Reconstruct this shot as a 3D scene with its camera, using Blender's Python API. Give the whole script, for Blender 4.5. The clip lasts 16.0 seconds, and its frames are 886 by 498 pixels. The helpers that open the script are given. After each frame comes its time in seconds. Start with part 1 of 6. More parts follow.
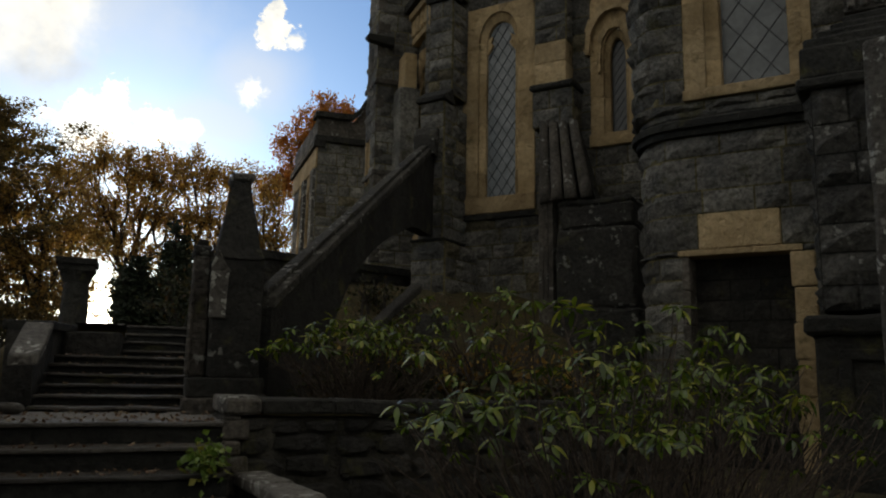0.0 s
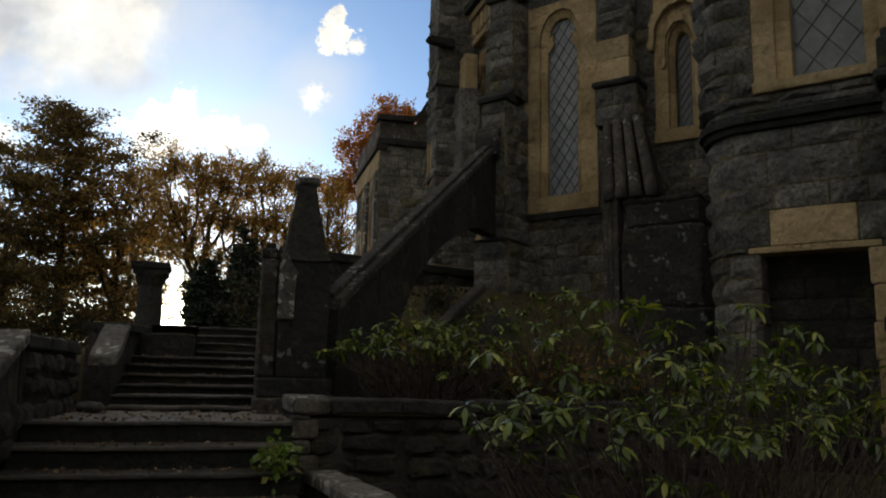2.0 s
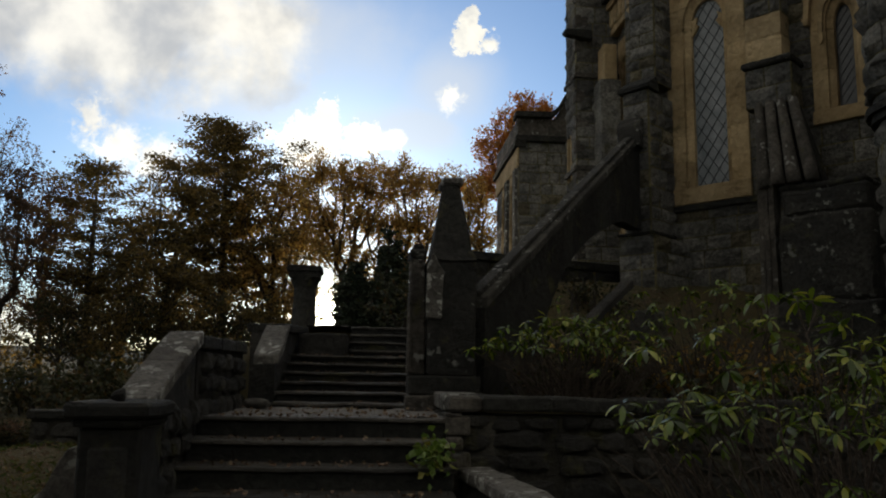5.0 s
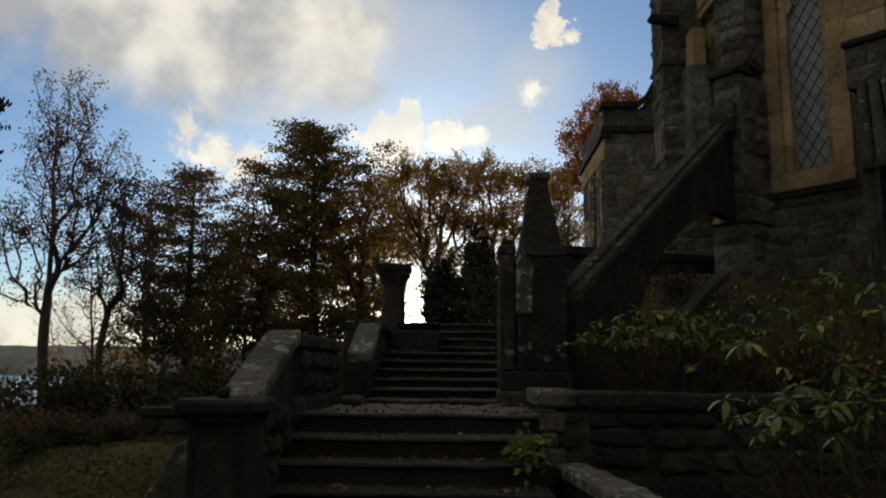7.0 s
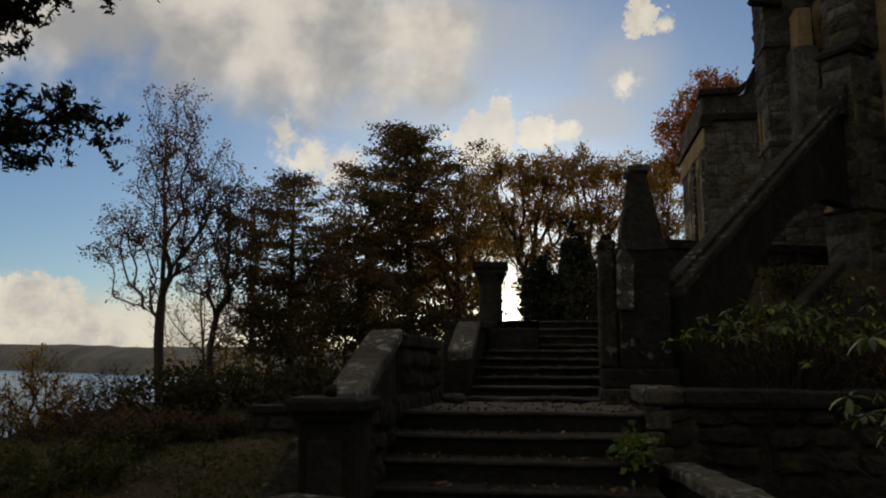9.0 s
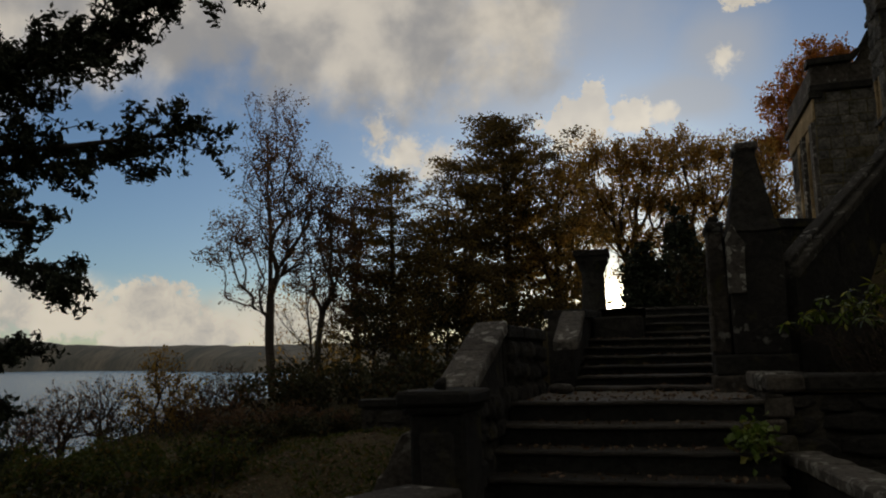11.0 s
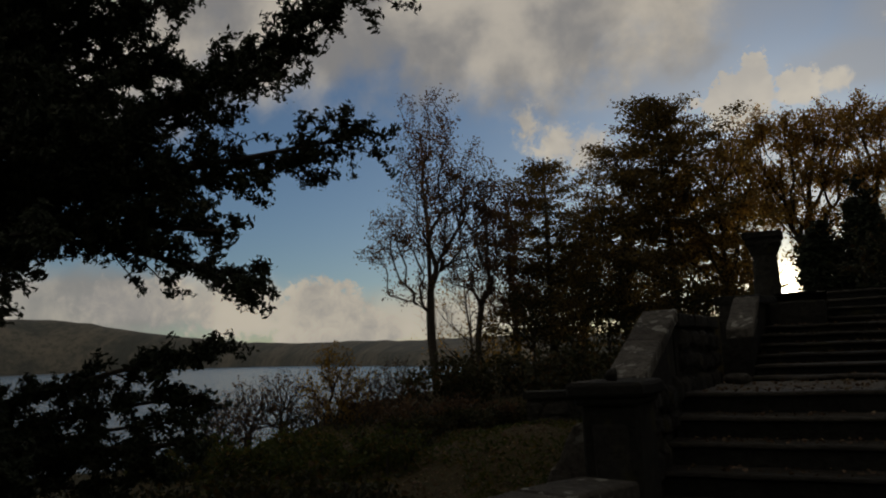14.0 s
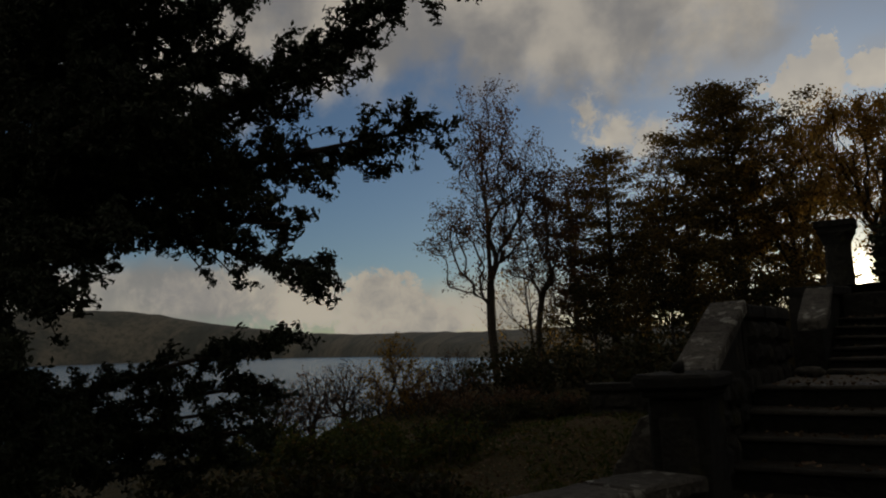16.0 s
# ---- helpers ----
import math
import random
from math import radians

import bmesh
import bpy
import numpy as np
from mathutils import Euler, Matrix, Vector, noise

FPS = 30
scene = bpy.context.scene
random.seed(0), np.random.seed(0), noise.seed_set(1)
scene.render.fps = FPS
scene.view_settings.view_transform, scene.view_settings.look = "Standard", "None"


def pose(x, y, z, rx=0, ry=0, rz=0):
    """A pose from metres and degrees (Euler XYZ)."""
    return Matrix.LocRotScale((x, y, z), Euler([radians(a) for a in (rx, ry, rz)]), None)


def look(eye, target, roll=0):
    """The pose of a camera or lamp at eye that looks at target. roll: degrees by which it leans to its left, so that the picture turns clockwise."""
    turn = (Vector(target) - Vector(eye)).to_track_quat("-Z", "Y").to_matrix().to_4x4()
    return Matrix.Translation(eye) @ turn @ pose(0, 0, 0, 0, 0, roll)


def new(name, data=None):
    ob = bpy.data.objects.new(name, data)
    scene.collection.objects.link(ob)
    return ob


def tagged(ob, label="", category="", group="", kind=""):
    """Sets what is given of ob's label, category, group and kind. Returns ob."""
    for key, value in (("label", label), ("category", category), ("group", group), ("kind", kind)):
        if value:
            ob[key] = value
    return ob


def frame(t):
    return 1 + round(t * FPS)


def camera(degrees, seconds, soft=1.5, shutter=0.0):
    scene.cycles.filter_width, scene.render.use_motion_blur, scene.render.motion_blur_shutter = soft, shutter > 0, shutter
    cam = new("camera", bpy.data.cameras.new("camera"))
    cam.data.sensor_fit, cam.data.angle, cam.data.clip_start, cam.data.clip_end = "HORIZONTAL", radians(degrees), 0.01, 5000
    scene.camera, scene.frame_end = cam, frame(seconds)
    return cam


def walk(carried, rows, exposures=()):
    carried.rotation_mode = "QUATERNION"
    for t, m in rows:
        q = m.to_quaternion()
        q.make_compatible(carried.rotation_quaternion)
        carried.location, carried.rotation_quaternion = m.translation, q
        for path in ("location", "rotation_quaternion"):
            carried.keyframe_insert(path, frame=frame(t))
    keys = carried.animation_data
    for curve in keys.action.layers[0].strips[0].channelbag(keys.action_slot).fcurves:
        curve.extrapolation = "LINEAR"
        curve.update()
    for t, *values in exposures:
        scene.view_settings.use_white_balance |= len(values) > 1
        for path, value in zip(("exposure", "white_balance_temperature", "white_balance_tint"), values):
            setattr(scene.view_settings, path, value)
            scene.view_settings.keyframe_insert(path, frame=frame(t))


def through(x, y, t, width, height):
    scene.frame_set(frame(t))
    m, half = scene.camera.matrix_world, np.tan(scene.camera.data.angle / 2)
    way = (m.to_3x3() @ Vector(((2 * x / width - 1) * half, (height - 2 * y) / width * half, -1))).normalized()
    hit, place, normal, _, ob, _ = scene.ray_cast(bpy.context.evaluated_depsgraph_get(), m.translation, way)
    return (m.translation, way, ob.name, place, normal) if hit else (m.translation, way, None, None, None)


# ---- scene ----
cam = camera(59.2, 16.0, soft=2.0)
EXPOSURES = [(0.0, 0.22, 6500, 7), (3.0, 0.2, 6500, 7), (5.0, 0.08, 6500, 7), (7.5, -0.33, 6800, 8), (9.0, -0.63, 6900, 9), (12.5, -1.04, 7000, 10), (16.0, -1.48, 7050, 10)]
walk(cam, [
    (0.0, pose(-0.001, 0.000, 1.60, 99.48, -1.06, -19.85)),
    (0.5, pose(-0.005, 0.002, 1.60, 99.67, -1.31, -19.07)),
    (1.0, pose(-0.010, 0.004, 1.60, 99.62, -1.20, -17.91)),
    (1.5, pose(-0.017, 0.006, 1.60, 99.46, -1.25, -16.64)),
    (2.0, pose(-0.024, 0.008, 1.60, 99.43, -1.13, -15.27)),
    (2.5, pose(-0.033, 0.010, 1.60, 99.26, -0.94, -13.46)),
    (3.0, pose(-0.042, 0.012, 1.60, 99.44, -1.08, -11.64)),
    (3.5, pose(-0.052, 0.014, 1.60, 99.31, -1.03, -9.63)),
    (4.0, pose(-0.060, 0.015, 1.60, 99.28, -1.13, -8.25)),
    (4.5, pose(-0.067, 0.016, 1.60, 99.10, -1.20, -6.85)),
    (5.0, pose(-0.077, 0.017, 1.60, 99.06, -1.04, -4.86)),
    (7.5, pose(-0.118, 0.018, 1.60, 98.64, -0.62, 2.86)),
    (8.0, pose(-0.126, 0.017, 1.60, 98.63, -0.65, 4.47)),
    (8.5, pose(-0.139, 0.016, 1.60, 98.55, -0.28, 7.02)),
    (9.0, pose(-0.147, 0.015, 1.60, 98.50, -0.18, 8.60)),
    (11.5, pose(-0.194, 0.004, 1.60, 97.89, 1.50, 17.83)),
    (12.0, pose(-0.203, 0.001, 1.60, 97.93, 1.59, 19.51)),
    (12.5, pose(-0.212, -0.003, 1.60, 97.94, 1.76, 21.39)),
    (13.0, pose(-0.220, -0.006, 1.60, 97.73, 1.89, 23.05)),
    (13.5, pose(-0.231, -0.011, 1.60, 97.77, 2.02, 25.26)),
    (14.0, pose(-0.241, -0.016, 1.60, 97.77, 2.19, 27.56)),
    (14.5, pose(-0.246, -0.019, 1.60, 97.82, 1.93, 28.64)),
    (15.0, pose(-0.253, -0.022, 1.60, 97.71, 1.96, 30.13)),
    (15.5, pose(-0.257, -0.025, 1.60, 97.52, 2.00, 31.02)),
    (16.0, pose(-0.261, -0.027, 1.60, 97.30, 1.96, 31.92)),
], EXPOSURES)

# ---- world, sun, exposure ----
SUN_AZ, SUN_EL = -4.0, 3.3          # degrees, from +y towards +x
sun = new("sun", bpy.data.lights.new("sun", "SUN"))
sun.data.energy, sun.data.angle, sun.data.color = 4.0, radians(0.5), (1.0, 0.82, 0.6)
sun_dir = Vector((math.sin(radians(SUN_AZ)) * math.cos(radians(SUN_EL)), math.cos(radians(SUN_AZ)) * math.cos(radians(SUN_EL)), math.sin(radians(SUN_EL))))
sun.matrix_world = look(sun_dir * 60, (0, 0, 0))


class Nodes:
    """Short ways to wire a node tree."""

    def __init__(self, tree):
        self.tree = tree
        tree.nodes.clear()

    def add(self, kind, **sets):
        n = self.tree.nodes.new(kind)
        for k, v in sets.items():
            if k in n.inputs:
                self.put(n.inputs[k], v)
        return n

    def put(self, socket, v):
        if isinstance(v, bpy.types.NodeSocket):
            self.tree.links.new(v, socket)
        else:
            socket.default_value = v

    def math(self, op, a, b=0.0, c=0.0):
        n = self.tree.nodes.new("ShaderNodeMath")
        n.operation = op
        for s, v in zip(n.inputs, (a, b, c)):
            self.put(s, v)
        return n.outputs[0]

    def vmath(self, op, a, b=(0, 0, 0)):
        n = self.tree.nodes.new("ShaderNodeVectorMath")
        n.operation = op
        self.put(n.inputs[0], a)
        self.put(n.inputs[1], b)
        return n.outputs[0]

    def mix(self, f, a, b, how="MIX"):
        n = self.tree.nodes.new("ShaderNodeMix")
        n.data_type, n.blend_type = "RGBA", how
        self.put(n.inputs[0], f)
        self.put(n.inputs[6], a if isinstance(a, bpy.types.NodeSocket) else (*a, 1))
        self.put(n.inputs[7], b if isinstance(b, bpy.types.NodeSocket) else (*b, 1))
        return n.outputs[2]

    def noise(self, vec, scale, detail=4.0, rough=0.55, distort=0.0, colour=False):
        n = self.add("ShaderNodeTexNoise", Vector=vec, Scale=scale, Detail=detail, Roughness=rough, Distortion=distort)
        return n.outputs["Color" if colour else "Fac"]

    def ramp(self, v, lo, hi, a=0.0, b=1.0):
        n = self.tree.nodes.new("ShaderNodeMapRange")
        n.interpolation_type = "SMOOTHSTEP"
        for s, x in zip(n.inputs, (v, lo, hi, a, b)):
            self.put(s, x)
        return n.outputs[0]


world = bpy.data.worlds.new("sky")
scene.world = world
world.use_nodes = True
W = Nodes(world.node_tree)
way = W.add("ShaderNodeTexCoord").outputs["Generated"]
split = W.add("ShaderNodeSeparateXYZ", Vector=way)
az = W.math("MULTIPLY", W.math("ARCTAN2", split.outputs[0], split.outputs[1]), 57.2958)
el = W.math("MULTIPLY", W.math("ARCSINE", split.outputs[2]), 57.2958)
sky = W.tree.nodes.new("ShaderNodeTexSky")
sky.sky_type, sky.sun_disc, sky.sun_elevation, sky.sun_rotation = "NISHITA", False, radians(14.0), radians(SUN_AZ)
sky.air_density, sky.dust_density, sky.ozone_density = 1.0, 0.3, 2.0
clear = W.mix(1.0, sky.outputs[0], (0.083, 0.101, 0.126), "MULTIPLY")
n1 = W.noise(way, 6.0, 6.0, 0.52, 0.2)
n2 = W.noise(way, 22.0, 6.0, 0.6)
n3 = W.noise(way, 34.0, 9.0, 0.62, 0.4)
n4 = W.noise(way, 9.0, 6.0, 0.5, 0.1)
n5 = W.noise(way, 85.0, 8.0, 0.6, 0.5)
rag_fine = W.math("ADD", W.math("MULTIPLY", W.math("SUBTRACT", n3, 0.5), 1.1), W.math("MULTIPLY", W.math("SUBTRACT", n5, 0.5), 0.9))
rag = W.math("ADD", W.math("SUBTRACT", n1, 0.5), W.math("MULTIPLY", W.math("SUBTRACT", n2, 0.5), 0.45))


def cloud(a, e, sa, se, edge, k, rag=rag):
    """How much cloud an ellipse (degrees) puts at a direction; edge: its softness, k: how ragged."""
    dx = W.math("DIVIDE", W.math("SUBTRACT", az, a), sa)
    dy = W.math("DIVIDE", W.math("SUBTRACT", el, e), se)
    q = W.math("SQRT", W.math("ADD", W.math("MULTIPLY", dx, dx), W.math("MULTIPLY", dy, dy)))
    q = W.math("ADD", W.math("SUBTRACT", 1.0, q), W.math("MULTIPLY", rag, k))
    return W.ramp(q, -edge, edge)


def most(items):
    out = items[0]
    for i in items[1:]:
        out = W.math("MAXIMUM", out, i)
    return out


# broad soft grey-white cloud, then the crisp white heaps near the sun, then low heaps over the loch
soft = most([cloud(-23, 23.8, 14, 5.6, 0.4, 2.0), cloud(-36, 24.5, 15, 5.6, 0.45, 1.8), cloud(-53, 23, 14, 6, 0.5, 1.8),
             cloud(-52, 4.4, 13, 1.8, 0.6, 1.8), cloud(-28, 2.6, 8, 2.0, 0.7, 1.2)])
thin = most([cloud(2.2, 17.6, 4.2, 1.7, 0.5, 1.6), cloud(5.4, 20.8, 3.0, 2.8, 0.8, 1.4), cloud(-6, 24.5, 7, 3.0, 0.9, 2.0), cloud(-10.5, 20.0, 4, 2.6, 0.9, 1.8)])
heap = most([cloud(-5.4, 16.6, 2.7, 1.9, 0.10, 1.6, rag_fine), cloud(-4.3, 18.2, 0.9, 1.35, 0.14, 2.0, rag_fine), cloud(-1.6, 17.0, 1.5, 1.3, 0.12, 1.6, rag_fine), cloud(0.6, 16.9, 1.2, 0.7, 0.35, 1.8, rag_fine), cloud(6.5, 24.2, 1.35, 1.1, 0.15, 1.7, rag_fine), cloud(6.4, 25.6, 0.7, 1.0, 0.15, 1.5, rag_fine), cloud(7.9, 23.8, 0.8, 0.5, 0.4, 1.7, rag_fine), cloud(4.9, 20.1, 0.8, 0.7, 0.8, 3.0, rag_fine),
             cloud(-20.6, 16.2, 0.9, 1.2, 0.6, 2.6, rag_fine), cloud(-18.6, 14.8, 1.8, 1.2, 0.6, 2.4, rag_fine), cloud(-16.2, 14.2, 1.4, 1.2, 0.6, 2.2, rag_fine), cloud(-36.2, 2.7, 3.5, 3.0, 0.13, 1.1, rag_fine), cloud(-32.0, 2.0, 2.6, 1.2, 0.2, 1.4, rag_fine), cloud(-42, 3.6, 3.4, 1.9, 0.3, 1.6, rag_fine), cloud(-49, 4.2, 4.0, 1.5, 0.45, 1.8, rag_fine)])
near_sun = W.vmath("DOT_PRODUCT", way, tuple(sun_dir))
W_dot = near_sun.node.outputs[1]
toward = W.ramp(W_dot, 0.90, 0.99)
grey = W.mix(W.ramp(n4, 0.34, 0.62), (0.54, 0.53, 0.525), (1.13, 1.05, 0.92))
shade = W.mix(W.ramp(W.math("ADD", W.math("MULTIPLY", n4, 0.65), W.math("MULTIPLY", n3, 0.35)), 0.36, 0.62), (0.6, 0.6, 0.61), (1.14, 1.07, 0.93))
white = W.mix(W.math("MULTIPLY", toward, 0.5), shade, (1.45, 1.42, 1.36))
# broken grey cloud over the unseen rest, added to warm the fill light
beyond = W.math("MAXIMUM", W.ramp(el, 27.0, 40.0), W.math("MAXIMUM", W.ramp(az, 20.0, 50.0), W.math("SUBTRACT", 1.0, W.ramp(az, -85.0, -60.0))))
cover = W.math("MULTIPLY", W.ramp(W.noise(way, 2.6, 7.0, 0.6, 0.4), 0.30, 0.50), beyond)
col = W.mix(W.math("MULTIPLY", thin, 0.55), clear, (0.72, 0.73, 0.76))
col = W.mix(W.math("MULTIPLY", soft, 0.88), col, grey)
dim = W.mix(W.ramp(n4, 0.36, 0.66), (0.29, 0.272, 0.24), (0.78, 0.70, 0.57))
col = W.mix(W.math("MULTIPLY", cover, 0.9), col, dim)
col = W.mix(heap, col, white)
# glare of the low sun in thin cloud
off = W.math("MULTIPLY", W.math("ARCCOSINE", W.math("MINIMUM", W_dot, 1.0)), 57.2958)
core = W.math("MULTIPLY", W.math("EXPONENT", W.math("MULTIPLY", W.math("MULTIPLY", off, off), -0.45)), 22.0)
halo = W.math("MULTIPLY", W.math("EXPONENT", W.math("MULTIPLY", off, -0.23)), 1.2)
glow = W.mix(1.0, (1.0, 0.86, 0.62), W.math("ADD", core, halo), "MULTIPLY")
col = W.mix(1.0, col, glow, "ADD")
back = W.add("ShaderNodeBackground", Color=col, Strength=1.0)
W.tree.links.new(back.outputs[0], W.add("ShaderNodeOutputWorld").inputs[0])


# ---- materials ----
def material(name):
    m = bpy.data.materials.new(name)
    m.use_nodes = True
    N = Nodes(m.node_tree)
    out = N.add("ShaderNodeOutputMaterial")
    b = N.add("ShaderNodeBsdfPrincipled")
    N.tree.links.new(b.outputs[0], out.inputs[0])
    return m, N, b, N.add("ShaderNodeTexCoord").outputs["Object"]


def bump(N, b, height, strength, dist=0.02):
    n = N.add("ShaderNodeBump", Height=height, Strength=strength, Distance=dist)
    N.tree.links.new(n.outputs[0], b.inputs["Normal"])


def stone(name, dark, light, moss=0.2, lichen=0.0, rough=0.9, grain=1.0, vary=0.42, speck=0.75, crust=0.45, relief=0.07):
    """Rock-faced stone: two scales of tone, moss in patches, pale lichen spots; each piece a little different."""
    m, N, b, co = material(name)
    rnd = N.add("ShaderNodeObjectInfo").outputs["Random"]
    geo = N.add("ShaderNodeNewGeometry")
    isl = geo.outputs["Random Per Island"]
    pos = geo.outputs["Position"]
    big = N.noise(pos, 1.3, 5, 0.6)
    fine = N.noise(pos, 15.0 * grain, 8, 0.75)
    c = N.mix(N.ramp(big, 0.3, 0.7), dark, light)
    c = N.mix(N.math("MULTIPLY", N.ramp(fine, 0.38, 0.68), speck), c, tuple(x * 0.3 for x in dark))
    tone = N.math("ADD", 1 - vary, N.math("MULTIPLY", N.math("FRACT", N.math("ADD", rnd, isl)), 2 * vary))
    hue = N.mix(1.0, c, N.add("ShaderNodeCombineColor", Red=tone, Green=tone, Blue=tone).outputs[0], "MULTIPLY")
    if moss:
        g = N.ramp(N.noise(pos, 2.2, 6, 0.65), 0.62 - 0.25 * moss, 0.75 - 0.2 * moss)
        hue = N.mix(N.math("MULTIPLY", g, 0.75), hue, (0.075, 0.07, 0.022))
    if lichen:
        warp = N.vmath("ADD", pos, N.vmath("MULTIPLY", N.noise(pos, 11.0, 4, 0.65, 0.0, True), (0.2, 0.2, 0.2)))
        vor = N.add("ShaderNodeTexVoronoi", Vector=warp, Scale=8.5).outputs["Distance"]
        keep = N.ramp(N.noise(pos, 3.1, 2), 0.60 - 0.22 * lichen, 0.66 - 0.2 * lichen)
        g = N.math("MULTIPLY", N.math("MULTIPLY", N.math("SUBTRACT", 1.0, N.ramp(vor, 0.30, 0.42)), keep), N.ramp(fine, 0.25, 0.5))
        hue = N.mix(N.math("MULTIPLY", g, 0.85), hue, (crust, crust * 1.01, crust * 0.94))
    N.put(b.inputs["Base Color"], hue)
    N.put(b.inputs["Roughness"], rough)
    bump(N, b, N.math("ADD", fine, N.math("MULTIPLY", N.noise(pos, 7 * grain, 4), 1.5)), 1.0, relief)
    return m


GREY = stone("grey_granite", (0.125, 0.124, 0.119), (0.34, 0.327, 0.29), 0.27, relief=0.16)
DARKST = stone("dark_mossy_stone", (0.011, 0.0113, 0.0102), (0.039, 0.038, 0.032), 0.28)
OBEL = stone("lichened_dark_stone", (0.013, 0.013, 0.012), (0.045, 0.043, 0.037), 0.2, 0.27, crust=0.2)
# riser shade put into the colour, near-black against the paler lit treads
RISER = stone("shade_dark_stone", (0.01, 0.011, 0.01), (0.032, 0.032, 0.027), 0.2)
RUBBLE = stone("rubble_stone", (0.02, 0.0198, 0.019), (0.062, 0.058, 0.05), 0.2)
SAND = stone("yellow_sandstone", (0.35, 0.25, 0.125), (0.58, 0.44, 0.25), 0.1, 0.0, 0.85, 0.8, 0.2, 0.3)
PALE = stone("lichened_sandstone", (0.11, 0.10, 0.09), (0.2, 0.19, 0.17), 0.1, 0.7)
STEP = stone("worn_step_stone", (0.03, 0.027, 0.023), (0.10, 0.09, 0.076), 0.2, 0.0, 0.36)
EARTH_MORTAR = stone("dark_lime_mortar", (0.05, 0.047, 0.037), (0.11, 0.102, 0.082), 0.2)
MORTAR = stone("lime_mortar", (0.15, 0.13, 0.065), (0.27, 0.24, 0.125), 0.45)
OCHRE = stone("ochre_granite", (0.15, 0.13, 0.085), (0.29, 0.25, 0.165), 0.3, relief=0.14)
COPE = stone("raking_coping_stone", (0.022, 0.021, 0.019), (0.085, 0.08, 0.068), 0.15, 0.3, crust=0.22)
DARKGR = stone("dark_granite", (0.028, 0.028, 0.026), (0.11, 0.106, 0.096), 0.1, 0.12, crust=0.25)
RIBST = stone("weathered_ribs", (0.055, 0.048, 0.041), (0.165, 0.148, 0.125), 0.08, 0.25, crust=0.3)


def plain(name, a, b2, scale=8.0, rough=0.8, strength=0.4, metal=0.0):
    m, N, b, co = material(name)
    pos = N.add("ShaderNodeNewGeometry").outputs["Position"]
    v = N.noise(pos, scale, 5, 0.6)
    N.put(b.inputs["Base Color"], N.mix(N.ramp(v, 0.3, 0.7), a, b2))
    N.put(b.inputs["Roughness"], rough)
    N.put(b.inputs["Metallic"], metal)
    bump(N, b, v, strength, 0.02)
    return m


def leafy(name, a, b2, c3, rough=0.5, through=0.35):
    """Leaf: three tones by island, light passing through."""
    m, N, b, co = material(name)
    geo = N.add("ShaderNodeNewGeometry")
    r = N.math("FRACT", N.math("ADD", geo.outputs["Random Per Island"], N.add("ShaderNodeObjectInfo").outputs["Random"]))
    col = N.mix(N.ramp(r, 0.0, 0.7), a, b2)
    col = N.mix(N.ramp(r, 0.72, 1.0), col, c3)
    col = N.mix(N.math("MULTIPLY", N.noise(geo.outputs["Position"], 14.0, 3), 0.5), col, tuple(x * 0.5 for x in a))
    N.put(b.inputs["Base Color"], col)
    N.put(b.inputs["Roughness"], rough)
    t = N.add("ShaderNodeBsdfTranslucent", Color=N.mix(1.0, col, (1.5, 1.4, 1.0), "MULTIPLY"))
    s = N.add("ShaderNodeMixShader", Fac=through)
    N.tree.links.new(b.outputs[0], s.inputs[1])
    N.tree.links.new(t.outputs[0], s.inputs[2])
    outn = [n for n in N.tree.nodes if n.type == "OUTPUT_MATERIAL"][0]
    N.tree.links.new(s.outputs[0], outn.inputs[0])
    return m


BARK = plain("bark", (0.018, 0.015, 0.012), (0.055, 0.046, 0.037), 18, 0.95, 0.8)
STEM = plain("shrub_stem", (0.02, 0.014, 0.01), (0.085, 0.065, 0.05), 40, 0.9, 0.5)
# brightest tone stands in for sky highlights on some leaves
RHODO = leafy("rhododendron_leaf", (0.022, 0.042, 0.006), (0.12, 0.185, 0.022), (0.36, 0.38, 0.07), 0.26, 0.3)
IVY = leafy("ivy_leaf", (0.09, 0.16, 0.025), (0.16, 0.24, 0.04), (0.26, 0.24, 0.05), 0.45, 0.3)
AUTUMN = leafy("autumn_leaf", (0.17, 0.11, 0.035), (0.31, 0.2, 0.06), (0.42, 0.32, 0.11), 0.6, 0.65)
BIRCHL = leafy("birch_leaf", (0.06, 0.036, 0.022), (0.11, 0.062, 0.034), (0.16, 0.095, 0.045), 0.6, 0.4)
ORANGE = leafy("orange_beech_leaf", (0.25, 0.09, 0.015), (0.38, 0.15, 0.02), (0.3, 0.2, 0.03), 0.6, 0.4)
RUSSET = leafy("russet_leaf", (0.06, 0.052, 0.02), (0.14, 0.098, 0.034), (0.2, 0.15, 0.05), 0.6, 0.55)
NEEDLE = leafy("dark_needles", (0.012, 0.022, 0.01), (0.02, 0.035, 0.014), (0.035, 0.04, 0.016), 0.7, 0.1)
SHRUBL = leafy("undergrowth_leaf", (0.018, 0.022, 0.007), (0.04, 0.042, 0.011), (0.085, 0.048, 0.014), 0.7, 0.3)
GRASS = leafy("grass_blade", (0.035, 0.055, 0.008), (0.075, 0.09, 0.014), (0.17, 0.11, 0.03), 0.7, 0.35)
LITTER = leafy("fallen_leaf", (0.09, 0.055, 0.035), (0.17, 0.11, 0.07), (0.26, 0.2, 0.12), 0.7, 0.1)
LEAD = plain("window_lead", (0.03, 0.033, 0.038), (0.07, 0.075, 0.08), 30, 0.5, 0.2, 0.6)
